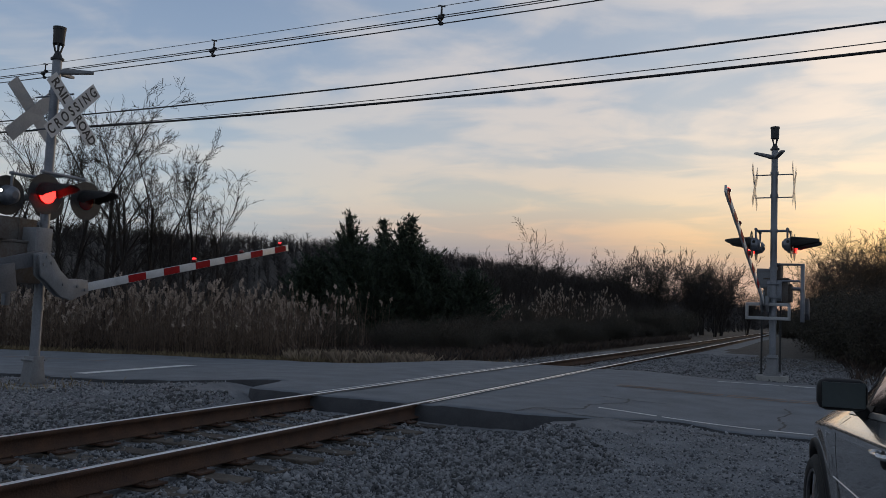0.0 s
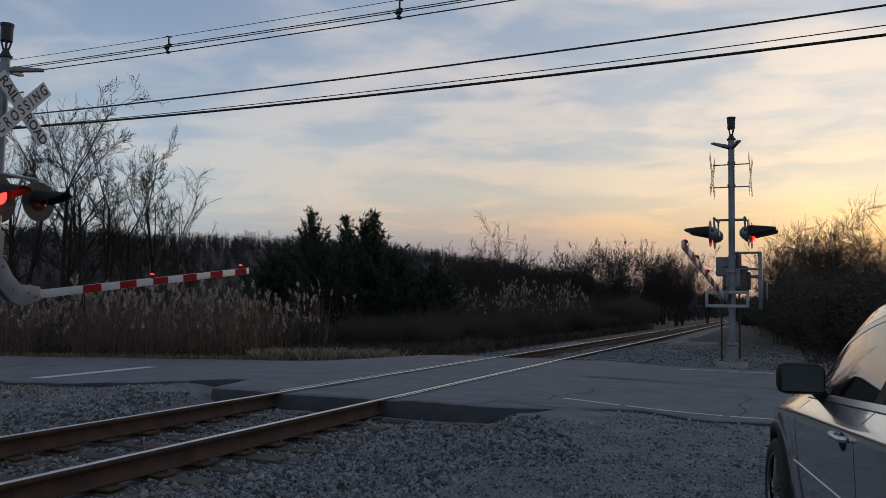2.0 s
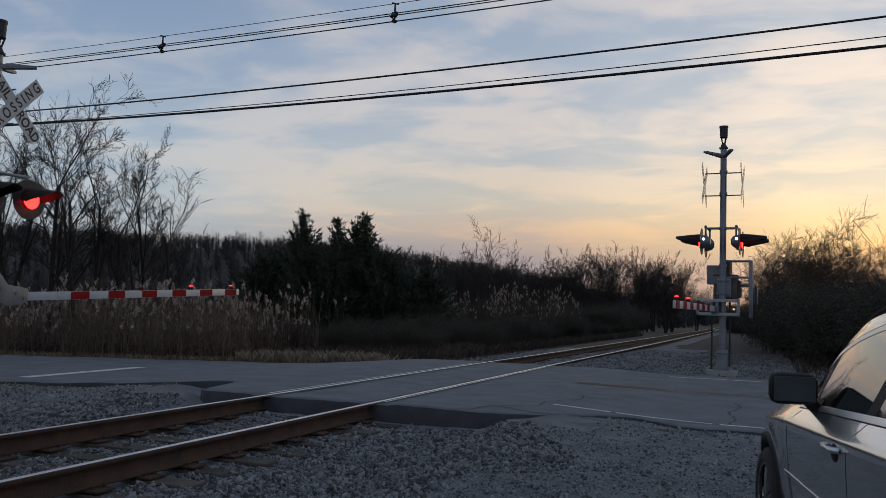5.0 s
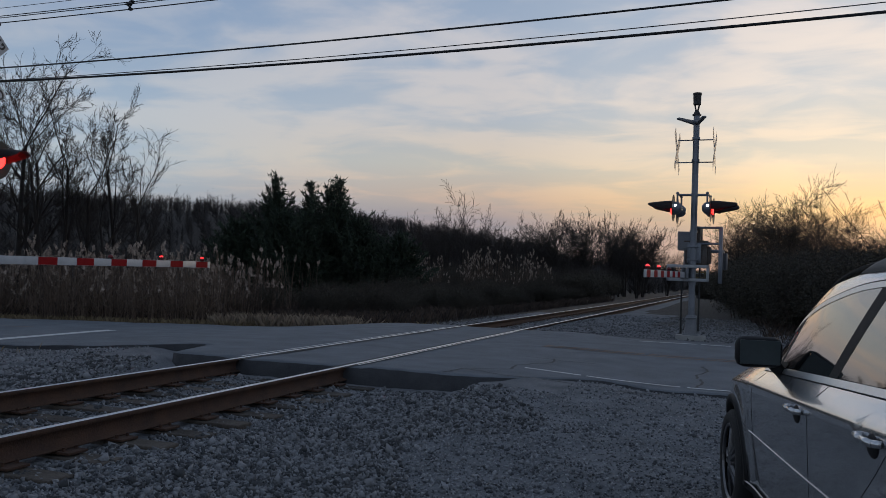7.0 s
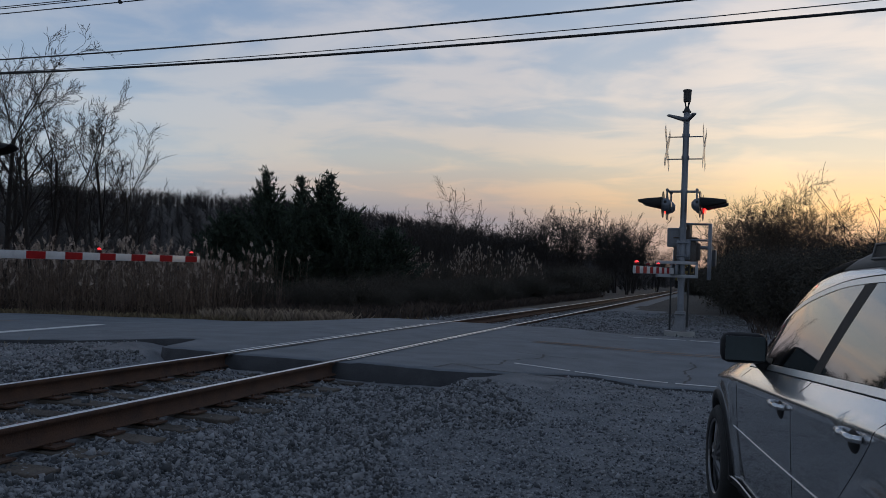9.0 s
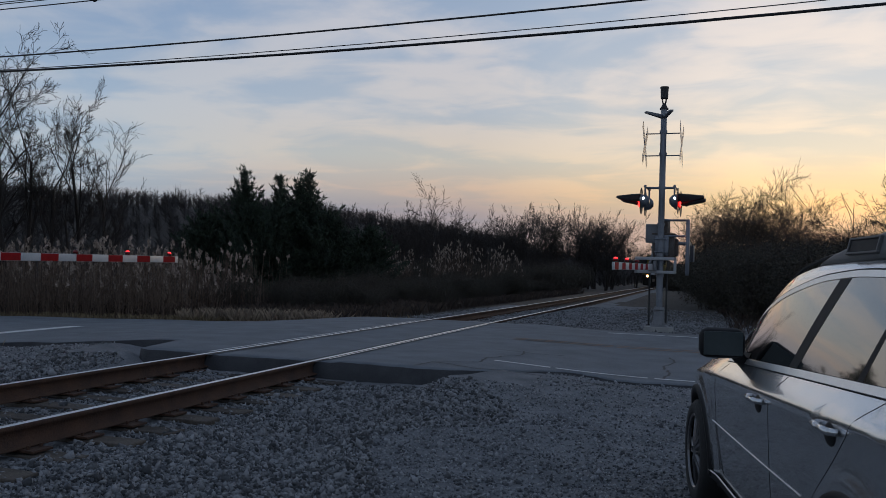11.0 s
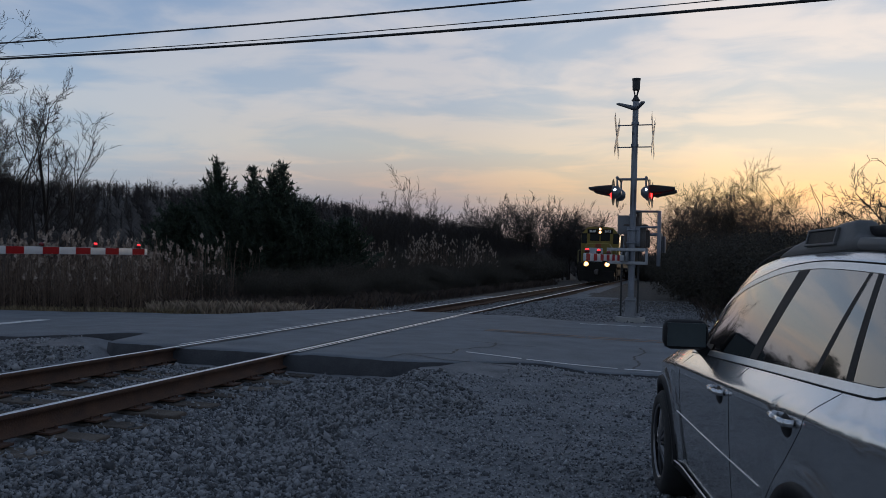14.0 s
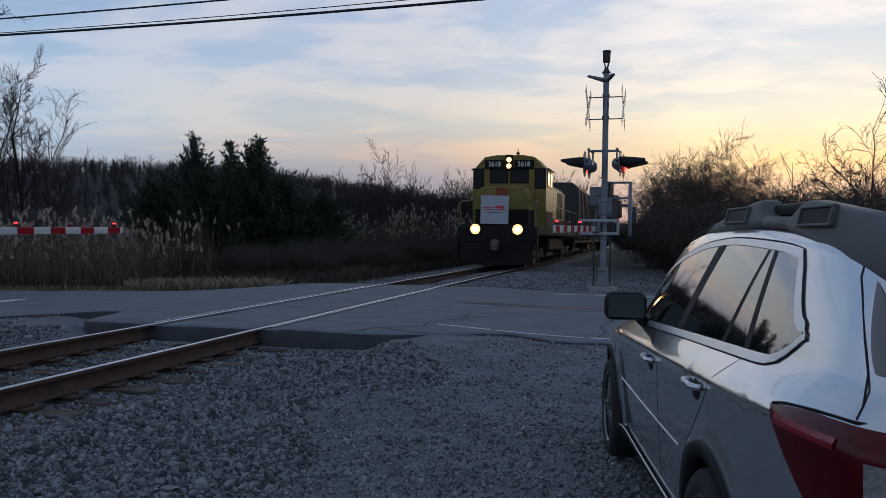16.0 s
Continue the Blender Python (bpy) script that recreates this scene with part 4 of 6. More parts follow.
def shrub(seed, height, width, leafy, label, name="shrub", stems=24, wood="twig", leaf="thicket"):
    rng = np.random.default_rng(seed)
    ob = empty(name, Matrix(), label, "shrub")
    segs, tips = [], []
    for _ in range(stems):
        a, r = rng.uniform(0, 6.283), width * 0.5 * rng.uniform(0, 1) ** 0.5
        p = np.array([r * math.cos(a) * 0.8, r * math.sin(a) * 0.8, -0.15])
        d = np.array([math.cos(a) * 0.35 * r / width, math.sin(a) * 0.35 * r / width, 1.0]) + rng.normal(0, 0.18, 3)
        out = []
        grow(rng, p, d / np.linalg.norm(d), height * rng.uniform(0.45, 0.85), 0.014, 0, 2, out, 0.85, 0.05, least=0.003)
        segs += [s[:4] for s in out]
        tips += [s[1] for s in out if s[4] > 0]
    v, f = tubes(segs, 3)
    bulk("crown", v, f, M[wood], ob)
    if leafy:
        tips = np.array(tips)
        tips = tips[rng.random(len(tips)) < leafy]
        tips = tips[tips[:, 2] < height * rng.uniform(0.55, 0.95, len(tips))]
        v, f = leaf_cloud(rng, tips, 15, 0.075, 0.20)
        v[:, 2] = np.maximum(v[:, 2], -0.1)
        bulk("foliage", v, f, M[leaf], ob)
    return ob


def put(ob, x, y, turn=0.0, s=1.0, dz=0.0):
    ob.matrix_world = Matrix.Translation((x, y, float(ground_z(x, y)) + dz)) @ Matrix.Rotation(radians(turn), 4, "Z") @ Matrix.Diagonal((s, s, s, 1))


def again(ob, x, y, turn, s=1.0, dz=0.0):
    m = Matrix.Translation((x, y, float(ground_z(x, y)) + dz)) @ Matrix.Rotation(radians(turn), 4, "Z")
    c = copy_thing(ob, m)
    c.scale = (s, s, s)
    return c


def make_trees():
    # tall bare trees behind the reeds
    L = "tall leafless tree with dark branching limbs behind the reeds"
    for x, y, h, seed, forks, r, turn in ((-17.9, 22.4, 9.6, 11, 1, 0.13, 0), (-17.0, 23.4, 9.0, 12, 1, 0.12, 40), (-16.2, 23.6, 7.6, 13, 1, 0.11, 80), (-19.4, 21.4, 8.9, 14, 2, 0.12, 10), (-21.5, 20.6, 8.8, 15, 2, 0.13, 200), (-15.5, 24.0, 6.6, 16, 1, 0.09, 120), (-18.5, 23.6, 9.2, 17, 1, 0.12, 300), (-20.4, 22.6, 8.8, 18, 1, 0.12, 60), (-14.6, 24.4, 6.9, 19, 1, 0.09, 200), (-15.9, 24.8, 8.4, 20, 1, 0.11, 20), (-16.7, 22.4, 8.6, 22, 1, 0.11, 150), (-18.9, 24.4, 9.3, 23, 1, 0.11, 90)):
        t = bare_tree(seed, h, L, forks=forks, r=r, spread=0.54, top=5 if seed in (11, 12, 13, 17, 20, 22) else 4, least=0.0055, length=0.95, up=0.095, shrink=0.53)
        put(t, x, y, turn)
    t = bare_tree(21, 3.9, "slanting leafless tree with few limbs behind the reeds", lean=(0.12, 0.15), r=0.07, spread=0.45, top=3, least=0.007)
    put(t, -14.9, 24.6)
    # single round-headed tree in the middle distance
    t = bare_tree(36, 10.6, "lone leafless tree with a fan-shaped crown", forks=3, r=0.12, spread=0.58, top=4, least=0.011, length=0.55, up=0.11)
    put(t, -16.3, 70.0)
    # small bare trees along the far side of the track
    a = bare_tree(41, 7.5, "bushy leafless tree beside the far track", forks=5, r=0.10, spread=0.60, top=4, least=0.009, length=0.58, up=0.14)
    put(a, -3.6, 90)
    rng = random.Random(5)
    for x, y, s in ((-6.0, 96, 0.9), (-10.5, 84, 0.95), (-13.5, 88, 0.85), (-8.5, 110, 1.0), (-12.0, 62, 0.7), (-25.5, 66, 0.85), (-27.5, 70, 0.9), (-5.5, 120, 1.1), (-1.8, 112, 0.75)):
        again(a, x, y, rng.uniform(0, 360), s * 1.2)
    for k in range(15):
        again(a, -37 + 2.35 * k + rng.uniform(-0.8, 0.8), rng.uniform(100, 120), rng.uniform(0, 360), rng.uniform(1.15, 1.62))
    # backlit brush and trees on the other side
    b = bare_tree(51, 6.2, "slim leafless sapling clump against the evening sky", forks=8, r=0.05, spread=0.62, top=4, least=0.005, length=0.50, name="sapling_clump", up=0.09, twigs="backlit_twig")
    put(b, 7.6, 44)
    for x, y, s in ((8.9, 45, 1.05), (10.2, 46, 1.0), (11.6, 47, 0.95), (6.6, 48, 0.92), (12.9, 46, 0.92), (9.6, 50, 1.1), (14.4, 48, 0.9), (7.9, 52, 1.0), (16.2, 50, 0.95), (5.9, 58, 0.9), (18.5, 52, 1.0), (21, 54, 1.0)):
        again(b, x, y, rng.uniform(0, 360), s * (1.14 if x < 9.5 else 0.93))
    c = bare_tree(61, 8.6, "large leafless tree with crooked limbs above the thicket", forks=3, r=0.15, spread=0.7, top=4, least=0.009, length=0.55)
    put(c, 15.2, 38.5)
    again(c, 20.5, 42, 130, 0.9)
    again(c, 24.4, 40.5, 250, 0.9)
    d = bare_tree(62, 4.7, "dead slanting branch sticking out of the thicket", lean=(-1.1, 0.1), r=0.05, spread=0.4, top=2, least=0.01, name="dead_branch")
    put(d, 12.4, 30.5)
    # growth that closes the far end of the line of sight
    for k in range(26):
        y = rng.uniform(62, 150)
        again(a, 4.6 + 0.03 * (y - 62) + rng.uniform(0, 14), y, rng.uniform(0, 360), rng.uniform(0.55, 0.95))
    for k in range(44):
        y = rng.uniform(66, 150)
        s = 1 if k % 2 else -1
        again(a, s * (6.5 + rng.uniform(0, 12)), y, rng.uniform(0, 360), rng.uniform(0.30, 0.5))
    e = shrub(71, 2.6, 2.8, 0.85, "dense dark thicket bush with brown leaves", "thicket_bush", 40)
    put(e, 8.6, 24.0)
    f = shrub(72, 2.6, 2.4, 0.30, "tangled leafless brush with fine twigs", "brush", 44)
    put(f, 7.9, 27.5)
    # brush that crowds the line where it narrows
    for k in range(30):
        y = rng.uniform(92, 200)
        again(f if k % 3 else e, 3.0 + 0.004 * (y - 92) + rng.uniform(0, 2.6), y, rng.uniform(0, 360), rng.uniform(0.7, 1.15))
    for k in range(22):
        y = rng.uniform(34, 74)
        again(e if k % 2 else f, -4.6 - rng.uniform(0, 1) ** 2 * 6, y, rng.uniform(0, 360), rng.uniform(0.4, 0.68))
    # cedars
    for x, y, h, w, s in ((-21.2, 45.0, 7.7, 2.9, 1), (-18.7, 45.0, 7.2, 2.2, 2), (-16.6, 44.6, 7.3, 2.6, 3), (-23.0, 43.5, 4.9, 2.7, 4), (-20.0, 43.4, 5.4, 2.7, 5), (-17.9, 43.0, 5.2, 2.6, 6), (-15.0, 44, 4.9, 2.5, 7), (-12.9, 45, 4.0, 2.3, 8)):
        put(cedar(s, h, w, "dark green cedar tree with a ragged pointed crown" if h > 6 else "low broad dark green cedar tree"), x, y)
    # dark thicket on the camera's side of the far track
    for k in range(95):
        y = rng.uniform(24, 75)
        x = 7.4 - 0.055 * (y - 24) + rng.uniform(0, 1) ** 0.8 * (9.0 + 0.15 * (y - 22))
        again(e if rng.random() < 0.94 else f, x, y, rng.uniform(0, 360), rng.uniform(0.9, 1.2) * (0.98 + 0.012 * (x - 7)))
    # brush on the left of the track
    for k in range(120):
        y = rng.uniform(23.5, 90)
        x = -4.2 - 0.012 * (y - 23) - rng.uniform(0, 1) * (7 + 0.17 * (y - 23))
        again(e if rng.random() < 0.12 else f, x, y, rng.uniform(0, 360), (rng.uniform(0.28, 0.55) if y < 64 else rng.uniform(0.8, 1.25)))


def reeds(name, n, place, tall, seed, label, share=0.24):
    """Dry reeds with feathery plumes."""
    rng = np.random.default_rng(seed)
    x, y = place(rng, n)
    n = len(x)
    z = ground_z(x, y) - 0.05
    h = tall * (0.42 + 0.66 * rng.uniform(0, 1, n) ** 0.8) * (0.88 + 0.12 * lumpy(x, y, 0.9) + 0.16 * lumpy(x + 3, y, 2.6))
    a, l = rng.uniform(0, 6.283, n), rng.normal(0.0, 0.10, n)
    top = np.stack([x + np.cos(a) * l * h, y + np.sin(a) * l * h, z + h], 1)
    base = np.stack([x, y, z], 1)
    seg = [(tuple(p), tuple(q), 0.006, 0.004) for p, q in zip(base, top)]
    v1, f1 = tubes(seg, 3)
    f1 = np.concatenate([f1[:, :3], f1[:, [0, 2, 3]]])
    # blades
    m = n * 4
    k = rng.integers(0, n, m)
    t = rng.uniform(0.15, 0.85, m)
    p = base[k] + (top - base)[k] * t[:, None]
    b = rng.uniform(0, 6.283, m)
    ln = rng.uniform(0.25, 0.5, m)
    tip = p + np.stack([np.cos(b) * ln * 0.8, np.sin(b) * ln * 0.8, ln * rng.uniform(-0.1, 0.8, m)], 1)
    side = np.stack([-np.sin(b), np.cos(b), np.zeros(m)], 1) * 0.011
    v2 = np.stack([p - side, p + side, tip], 1).reshape(-1, 3)
    f2 = np.arange(len(v2)).reshape(-1, 3) + len(v1)
    stems = np.concatenate([v1, v2])
    # plumes: a nodding tuft of thin flakes
    has = rng.random(n) < share
    tp, d = top[has], rng.uniform(0, 6.283, has.sum())
    per = 16
    c = np.repeat(tp, per, 0)
    s = np.tile(np.linspace(0, 1, per), len(tp))
    dd = np.repeat(d, per)
    size = np.repeat(rng.uniform(0.16, 0.30, len(tp)), per)
    c = c + np.stack([np.cos(dd) * s * s * 0.10, np.sin(dd) * s * s * 0.10, s * size * 0.95], 1) + rng.normal(0, 0.012, c.shape)
    fat = 0.066 * np.sin(np.pi * np.clip(s * 0.9 + 0.1, 0, 1)) + 0.008
    q = rng.normal(0, 1, c.shape)
    q /= np.linalg.norm(q, axis=1, keepdims=True)
    w = rng.normal(0, 1, c.shape)
    w /= np.linalg.norm(w, axis=1, keepdims=True)
    v3 = np.stack([c + q * fat[:, None], c - q * fat[:, None] * 0.4 + w * fat[:, None] * 0.7, c - w * fat[:, None] * 0.5 + np.array([0, 0, 0.06])], 1).reshape(-1, 3)
    f3 = np.arange(len(v3)).reshape(-1, 3) + len(stems)
    ob = bulk(name, np.concatenate([stems, v3]), np.concatenate([f1, f2, f3]), [M["reed"], M["plume"]], mat_index=np.concatenate([np.zeros(len(f1) + len(f2), int), np.ones(len(f3), int)]))
    return tagged(ob, label, "reeds", kind="stuff")


def make_reeds():
    def near(rng, n):
        y = 18.4 + 9.5 * rng.uniform(0, 1, n) ** 1.3
        x = rng.uniform(-31, -5.6, n) + 0.25 * (y - 18)
        ok = (lumpy(x, y, 2.3) > -0.55) & (x < -7.2 - 0.22 * (y - 18) + 0.8 * lumpy(x, y, 1.1))
        return x[ok], y[ok]

    def far(rng, n):
        x, y = rng.uniform(-20, -7.0, n), rng.uniform(54, 63, n)
        ok = lumpy(x, y, 1.6) > 0.05
        return x[ok], y[ok]
    reeds("reed_bed", 7600, near, 2.15, 5, "bed of dry tan reeds with pale plumes", 0.22)
    reeds("reed_bed", 2400, far, 3.5, 6, "distant bed of dry pale reeds", 0.5)


def grass(name, n, place, tall, seed, label, mat, wide=0.006):
    rng = np.random.default_rng(seed)
    x, y = place(rng, n)
    n = len(x)
    z = ground_z(x, y) - 0.02
    a, h = rng.uniform(0, 6.283, n), tall * rng.uniform(0.4, 1.1, n)
    lean = rng.uniform(0.1, 0.8, n) * h
    p = np.stack([x, y, z], 1)
    s = np.stack([-np.sin(a), np.cos(a), np.zeros(n)], 1) * wide
    mid = p + np.stack([np.cos(a) * lean * 0.4, np.sin(a) * lean * 0.4, h * 0.7], 1)
    tip = p + np.stack([np.cos(a) * lean, np.sin(a) * lean, h], 1)
    v = np.stack([p - s, p + s, mid, tip], 1).reshape(-1, 3)
    k = 4 * np.arange(n)
    f = np.concatenate([np.stack([k, k + 1, k + 2], 1), np.stack([k + 1, k + 3, k + 2], 1)])
    return tagged(bulk(name, v, f, M[mat]), label, "grass", kind="stuff")


def make_grass():
    def verge(rng, n):
        x = rng.uniform(-26, -2.6, n)
        y = 18.0 + rng.exponential(0.55, n) + 0.25 * lumpy(x, x, 1.0) + 2.6 * smooth01(-7, -3.2, x)
        return x, y

    def brown(rng, n):
        y = rng.uniform(19.5, 70, n)
        x = -3.4 - rng.uniform(0, 1, n) ** 1.3 * (10 + 0.3 * y)
        return x, y

    def mast(rng, n):
        a, r = rng.uniform(0, 6.283, n), 0.38 + rng.exponential(0.22, n)
        return -5.62 + r * np.cos(a), 9.3 + r * np.sin(a)

    def right(rng, n):
        y = rng.uniform(20.5, 60, n)
        return 6.3 + rng.exponential(1.5, n) + 0.3 * lumpy(y, y, 2), y
    def tuft(rng, n):
        x = rng.uniform(-7.4, -3.5, n)
        return x, 18.5 + rng.exponential(0.45, n) + 0.5 * smooth01(-6, -3.4, x) + 0.3 * lumpy(x, x, 0.7)
    grass("dead_grass", 1700, tuft, 0.40, 12, "pale tan grass tufts beside the road", "tan_grass", 0.005)
    grass("dead_grass", 6000, verge, 0.22, 7, "dead tan grass along the road verge", "dead_grass")
    grass("brown_weeds", 45000, brown, 0.42, 8, "brown dead weeds and grass beside the track", "leaf_litter", 0.004)
    grass("weeds", 160, mast, 0.13, 9, "dry weeds round the signal footing", "dead_grass")
    grass("brown_weeds", 2500, right, 0.3, 10, "brown dead weeds at the thicket edge", "leaf_litter", 0.008)


def make_woods():
    """Far leafless woods over the hill: thin trunks and fans of twigs."""
    rng = np.random.default_rng(77)
    n = 8200
    az = np.radians(rng.uniform(-62, 34, n))
    r = 100 + 350 * rng.uniform(0, 1, n) ** 0.8
    x, y = 5 + r * np.sin(az), r * np.cos(az)
    ok = ((np.abs(x - track_x(y)) > 5 + 0.01 * y) | (y > 390)) & ~((x > -30) & (x < -4) & (y < 120)) & ~((x > 0) & (y < 70))
    x, y = np.concatenate([x[ok], rng.uniform(-45, 30, 900)]), np.concatenate([y[ok], rng.uniform(425, 470, 900)])
    n = len(x)
    z = ground_z(x, y)
    h = rng.uniform(4.4, 5.9, n) * np.where(rng.random(n) < 0.03, 1.35, 1.0) * np.where((y > 300) & (x > -45) & (x < 30), 2.1, 1.0)
    base = np.stack([x, y, z - 0.3], 1)
    top = base + np.stack([rng.normal(0, 0.2, n), rng.normal(0, 0.2, n), h], 1)
    v1, f1 = tubes([(tuple(a), tuple(b), 0.07, 0.004) for a, b in zip(base, top)], 3)
    f1 = np.concatenate([f1[:, :3], f1[:, [0, 2, 3]]])
    # rounded crowns: twigs that end within an egg shape about the upper trunk
    per = 60
    k = np.repeat(np.arange(n), per)
    q = rng.normal(0, 1, (len(k), 3))
    q *= (rng.uniform(0, 1, len(k)) ** 0.4 / np.linalg.norm(q, axis=1))[:, None]
    tip = base[k] + np.stack([q[:, 0] * 0.42, q[:, 1] * 0.42, 0.56 + q[:, 2] * 0.46], 1) * h[k][:, None]
    t = np.clip((0.56 + q[:, 2] * 0.46) - rng.uniform(0.12, 0.35, len(k)), 0.03, 0.95)
    p = base[k] + (top - base)[k] * t[:, None]
    w = rng.uniform(0.03, 0.075, len(k))
    a = np.arctan2(q[:, 1], q[:, 0])
    s = np.stack([-np.sin(a) * w, np.cos(a) * w, w], 1)
    v2 = np.stack([p - s, p + s, tip], 1).reshape(-1, 3)
    f2 = np.arange(len(v2)).reshape(-1, 3) + len(v1)
    ob = bulk("far_woods", np.concatenate([v1, v2]), np.concatenate([f1, f2]), M["woods"])
    tagged(ob, "distant leafless brown woods on a low hill", "woods", kind="stuff")


make_cables()
make_trees()
make_reeds()
make_grass()
make_woods()


# ---- parked wagon ----
CAR = dict(
    paint=surface("silver_grey_metallic_paint", (0.57, 0.575, 0.585), (0.61, 0.615, 0.625), 0.22, 0.85, 30, 900, 0.02, 0.03, coat=1.0),
    glass=surface("tinted_window_glass", (0.006, 0.007, 0.008), (0.009, 0.010, 0.011), 0.03, 0, 2, 20, 0.0, 0.01, spec=1.0, coat=1.0),
    trim=surface("black_plastic_trim", (0.010, 0.010, 0.011), (0.020, 0.020, 0.021), 0.6, 0, 20, 200, 0.2, spec=0.2),
    rack=surface("grey_plastic_rack", (0.075, 0.075, 0.075), (0.11, 0.11, 0.108), 0.6, 0, 20, 300, 0.25),
    # the dark reflection in the door mirrors is given as base colour
    mirror=surface("mirror_glass_dark_reflection", (0.030, 0.042, 0.046), (0.040, 0.055, 0.060), 0.3, 0, 4, 40, 0.0, 0.02, spec=0.3),
    chrome=surface("bright_trim", (0.66, 0.66, 0.66), (0.76, 0.76, 0.76), 0.35, 0.85, 8, 60, 0.0, 0.03),
    tyre=surface("tyre_rubber", (0.010, 0.010, 0.010), (0.024, 0.024, 0.024), 0.85, 0, 12, 90, 0.5),
    rim=surface("dark_alloy", (0.10, 0.10, 0.105), (0.20, 0.20, 0.205), 0.35, 0.8, 12, 90, 0.05),
    red=surface("red_lamp_lens", (0.045, 0.001, 0.003), (0.095, 0.002, 0.006), 0.3, 0, 6, 60, 0.05, 0.03, coat=0.25, spec=0.15),
    red_bar=surface("pale_red_lamp_bar", (0.20, 0.008, 0.02), (0.28, 0.014, 0.03), 0.3, 0, 6, 60, 0.05, coat=0.2),
    clear=surface("clear_lamp_lens", (0.22, 0.20, 0.20), (0.38, 0.36, 0.36), 0.15, 0.4, 14, 60, 0.5, coat=1.0),
)


def hermite(rows, v):
    """A smooth curve through (position, value) rows."""
    xs, ys = [r[0] for r in rows], [r[1] for r in rows]
    if v <= xs[0]:
        return ys[0]
    if v >= xs[-1]:
        return ys[-1]
    i = max(k for k in range(len(xs)) if xs[k] <= v)
    i = min(i, len(xs) - 2)

    def slope(k):
        if k in (0, len(xs) - 1):
            j = 0 if k == 0 else len(xs) - 2
            return (ys[j + 1] - ys[j]) / (xs[j + 1] - xs[j])
        a, b = (ys[k] - ys[k - 1]) / (xs[k] - xs[k - 1]), (ys[k + 1] - ys[k]) / (xs[k + 1] - xs[k])
        return 0 if a * b < 0 else 2 * a * b / (a + b) if a + b else 0
    h = xs[i + 1] - xs[i]
    t = (v - xs[i]) / h
    return (2 * t ** 3 - 3 * t * t + 1) * ys[i] + (t ** 3 - 2 * t * t + t) * h * slope(i) + (-2 * t ** 3 + 3 * t * t) * ys[i + 1] + (t ** 3 - t * t) * h * slope(i + 1)


# the car's own frame: y forward from the rear bumper, z up from the ground, left side at -x
HALF = [(0.0, 0.62), (0.06, 0.74), (0.20, 0.835), (0.50, 0.885), (1.2, 0.918), (2.4, 0.925), (3.4, 0.918), (4.1, 0.89), (4.5, 0.80), (4.75, 0.60), (4.82, 0.45)]
BELT = [(0.0, 1.11), (0.4, 1.125), (1.0, 1.10), (2.0, 1.055), (3.0, 1.005), (3.45, 0.98), (4.0, 0.93), (4.5, 0.86), (4.75, 0.76), (4.82, 0.66)]
ROOF = [(0.0, 1.13), (0.10, 1.22), (0.28, 1.40), (0.46, 1.52), (0.9, 1.585), (1.6, 1.615), (2.2, 1.605), (2.65, 1.56), (3.0, 1.45), (3.3, 1.29), (3.62, 1.085), (3.80, 1.01), (4.0, 0.972), (4.5, 0.885), (4.75, 0.78), (4.82, 0.68)]
WINDOW_TOP = [(0.6, 1.30), (0.9, 1.435), (1.2, 1.462), (1.7, 1.475), (2.1, 1.458), (2.53, 1.402), (3.05, 1.285), (3.4, 1.13), (3.6, 1.0)]
RAIL_X = [(0.0, 0.60), (0.3, 0.63), (0.9, 0.65), (2.2, 0.655), (2.8, 0.66), (3.3, 0.685), (3.62, 0.72), (4.2, 0.70), (4.6, 0.58), (4.82, 0.40)]
AXLES = (1.14, 3.885)
CREASE = 0.87        # where the shoulder crease runs, as a share of the height from sill to window line


def sill(y):
    z = 0.26 + 0.12 * smooth01(0.35, 0.0, y) + 0.06 * smooth01(4.4, 4.82, y)
    for a in AXLES:
        d = abs(y - a)
        if d < 0.385:
            z = max(z, 0.335 + math.sqrt(0.385 ** 2 - d * d))
    return float(z)


def car_section(y, m_low=18, m_up=10, m_top=8):
    """Half section, from the sill up over the shoulder and window line to the middle of the roof."""
    w, b, r, rx, s = hermite(HALF, y), hermite(BELT, y), hermite(ROOF, y), hermite(RAIL_X, y), sill(y)
    pts = []
    for k in range(m_low + 1):
        # rows crowd about the crease
        t = k / (m_low - 4) * (CREASE - 0.015) if k <= m_low - 4 else CREASE + (0.012, 0.045, 0.085, 1 - CREASE)[k - m_low + 3]
        z = s + (b - s) * t
        f = (z - 0.28) / max(b - 0.28, 0.1)
        x = w - 0.040 * max(0.0, (CREASE - f) / CREASE) ** 1.7 if f < CREASE else w - 0.108 * (f - CREASE) / (1 - CREASE)
        # flares round the wheels
        for a in AXLES:
            d = math.hypot(y - a, z - 0.335)
            x += 0.022 * math.exp(-((d - 0.43) / 0.06) ** 2) * (z < 0.95)
        pts.append((x, z))
    x0 = pts[-1][0]
    edge = max(r - 0.075, b + 0.004)
    for k in range(1, m_up + 1):
        t = k / m_up
        pts.append((x0 + (min(rx, x0) - x0) * t + 0.006 * math.sin(math.pi * t) * min(1, (edge - b) / 0.3), b + (edge - b) * t))
    x1 = pts[-1][0]
    for k in range(1, m_top + 1):
        a = k / m_top * math.pi / 2
        t = k / m_top
        pts.append((x1 * (1 - t ** 1.15), edge + (r - edge) * math.sin(a) ** 0.8))
    return pts


def side_x(y, z):
    p = car_section(y)
    n = 18 + 10
    zs, xs = [q[1] for q in p[:n + 1]], [q[0] for q in p[:n + 1]]
    return float(np.interp(z, zs, xs))


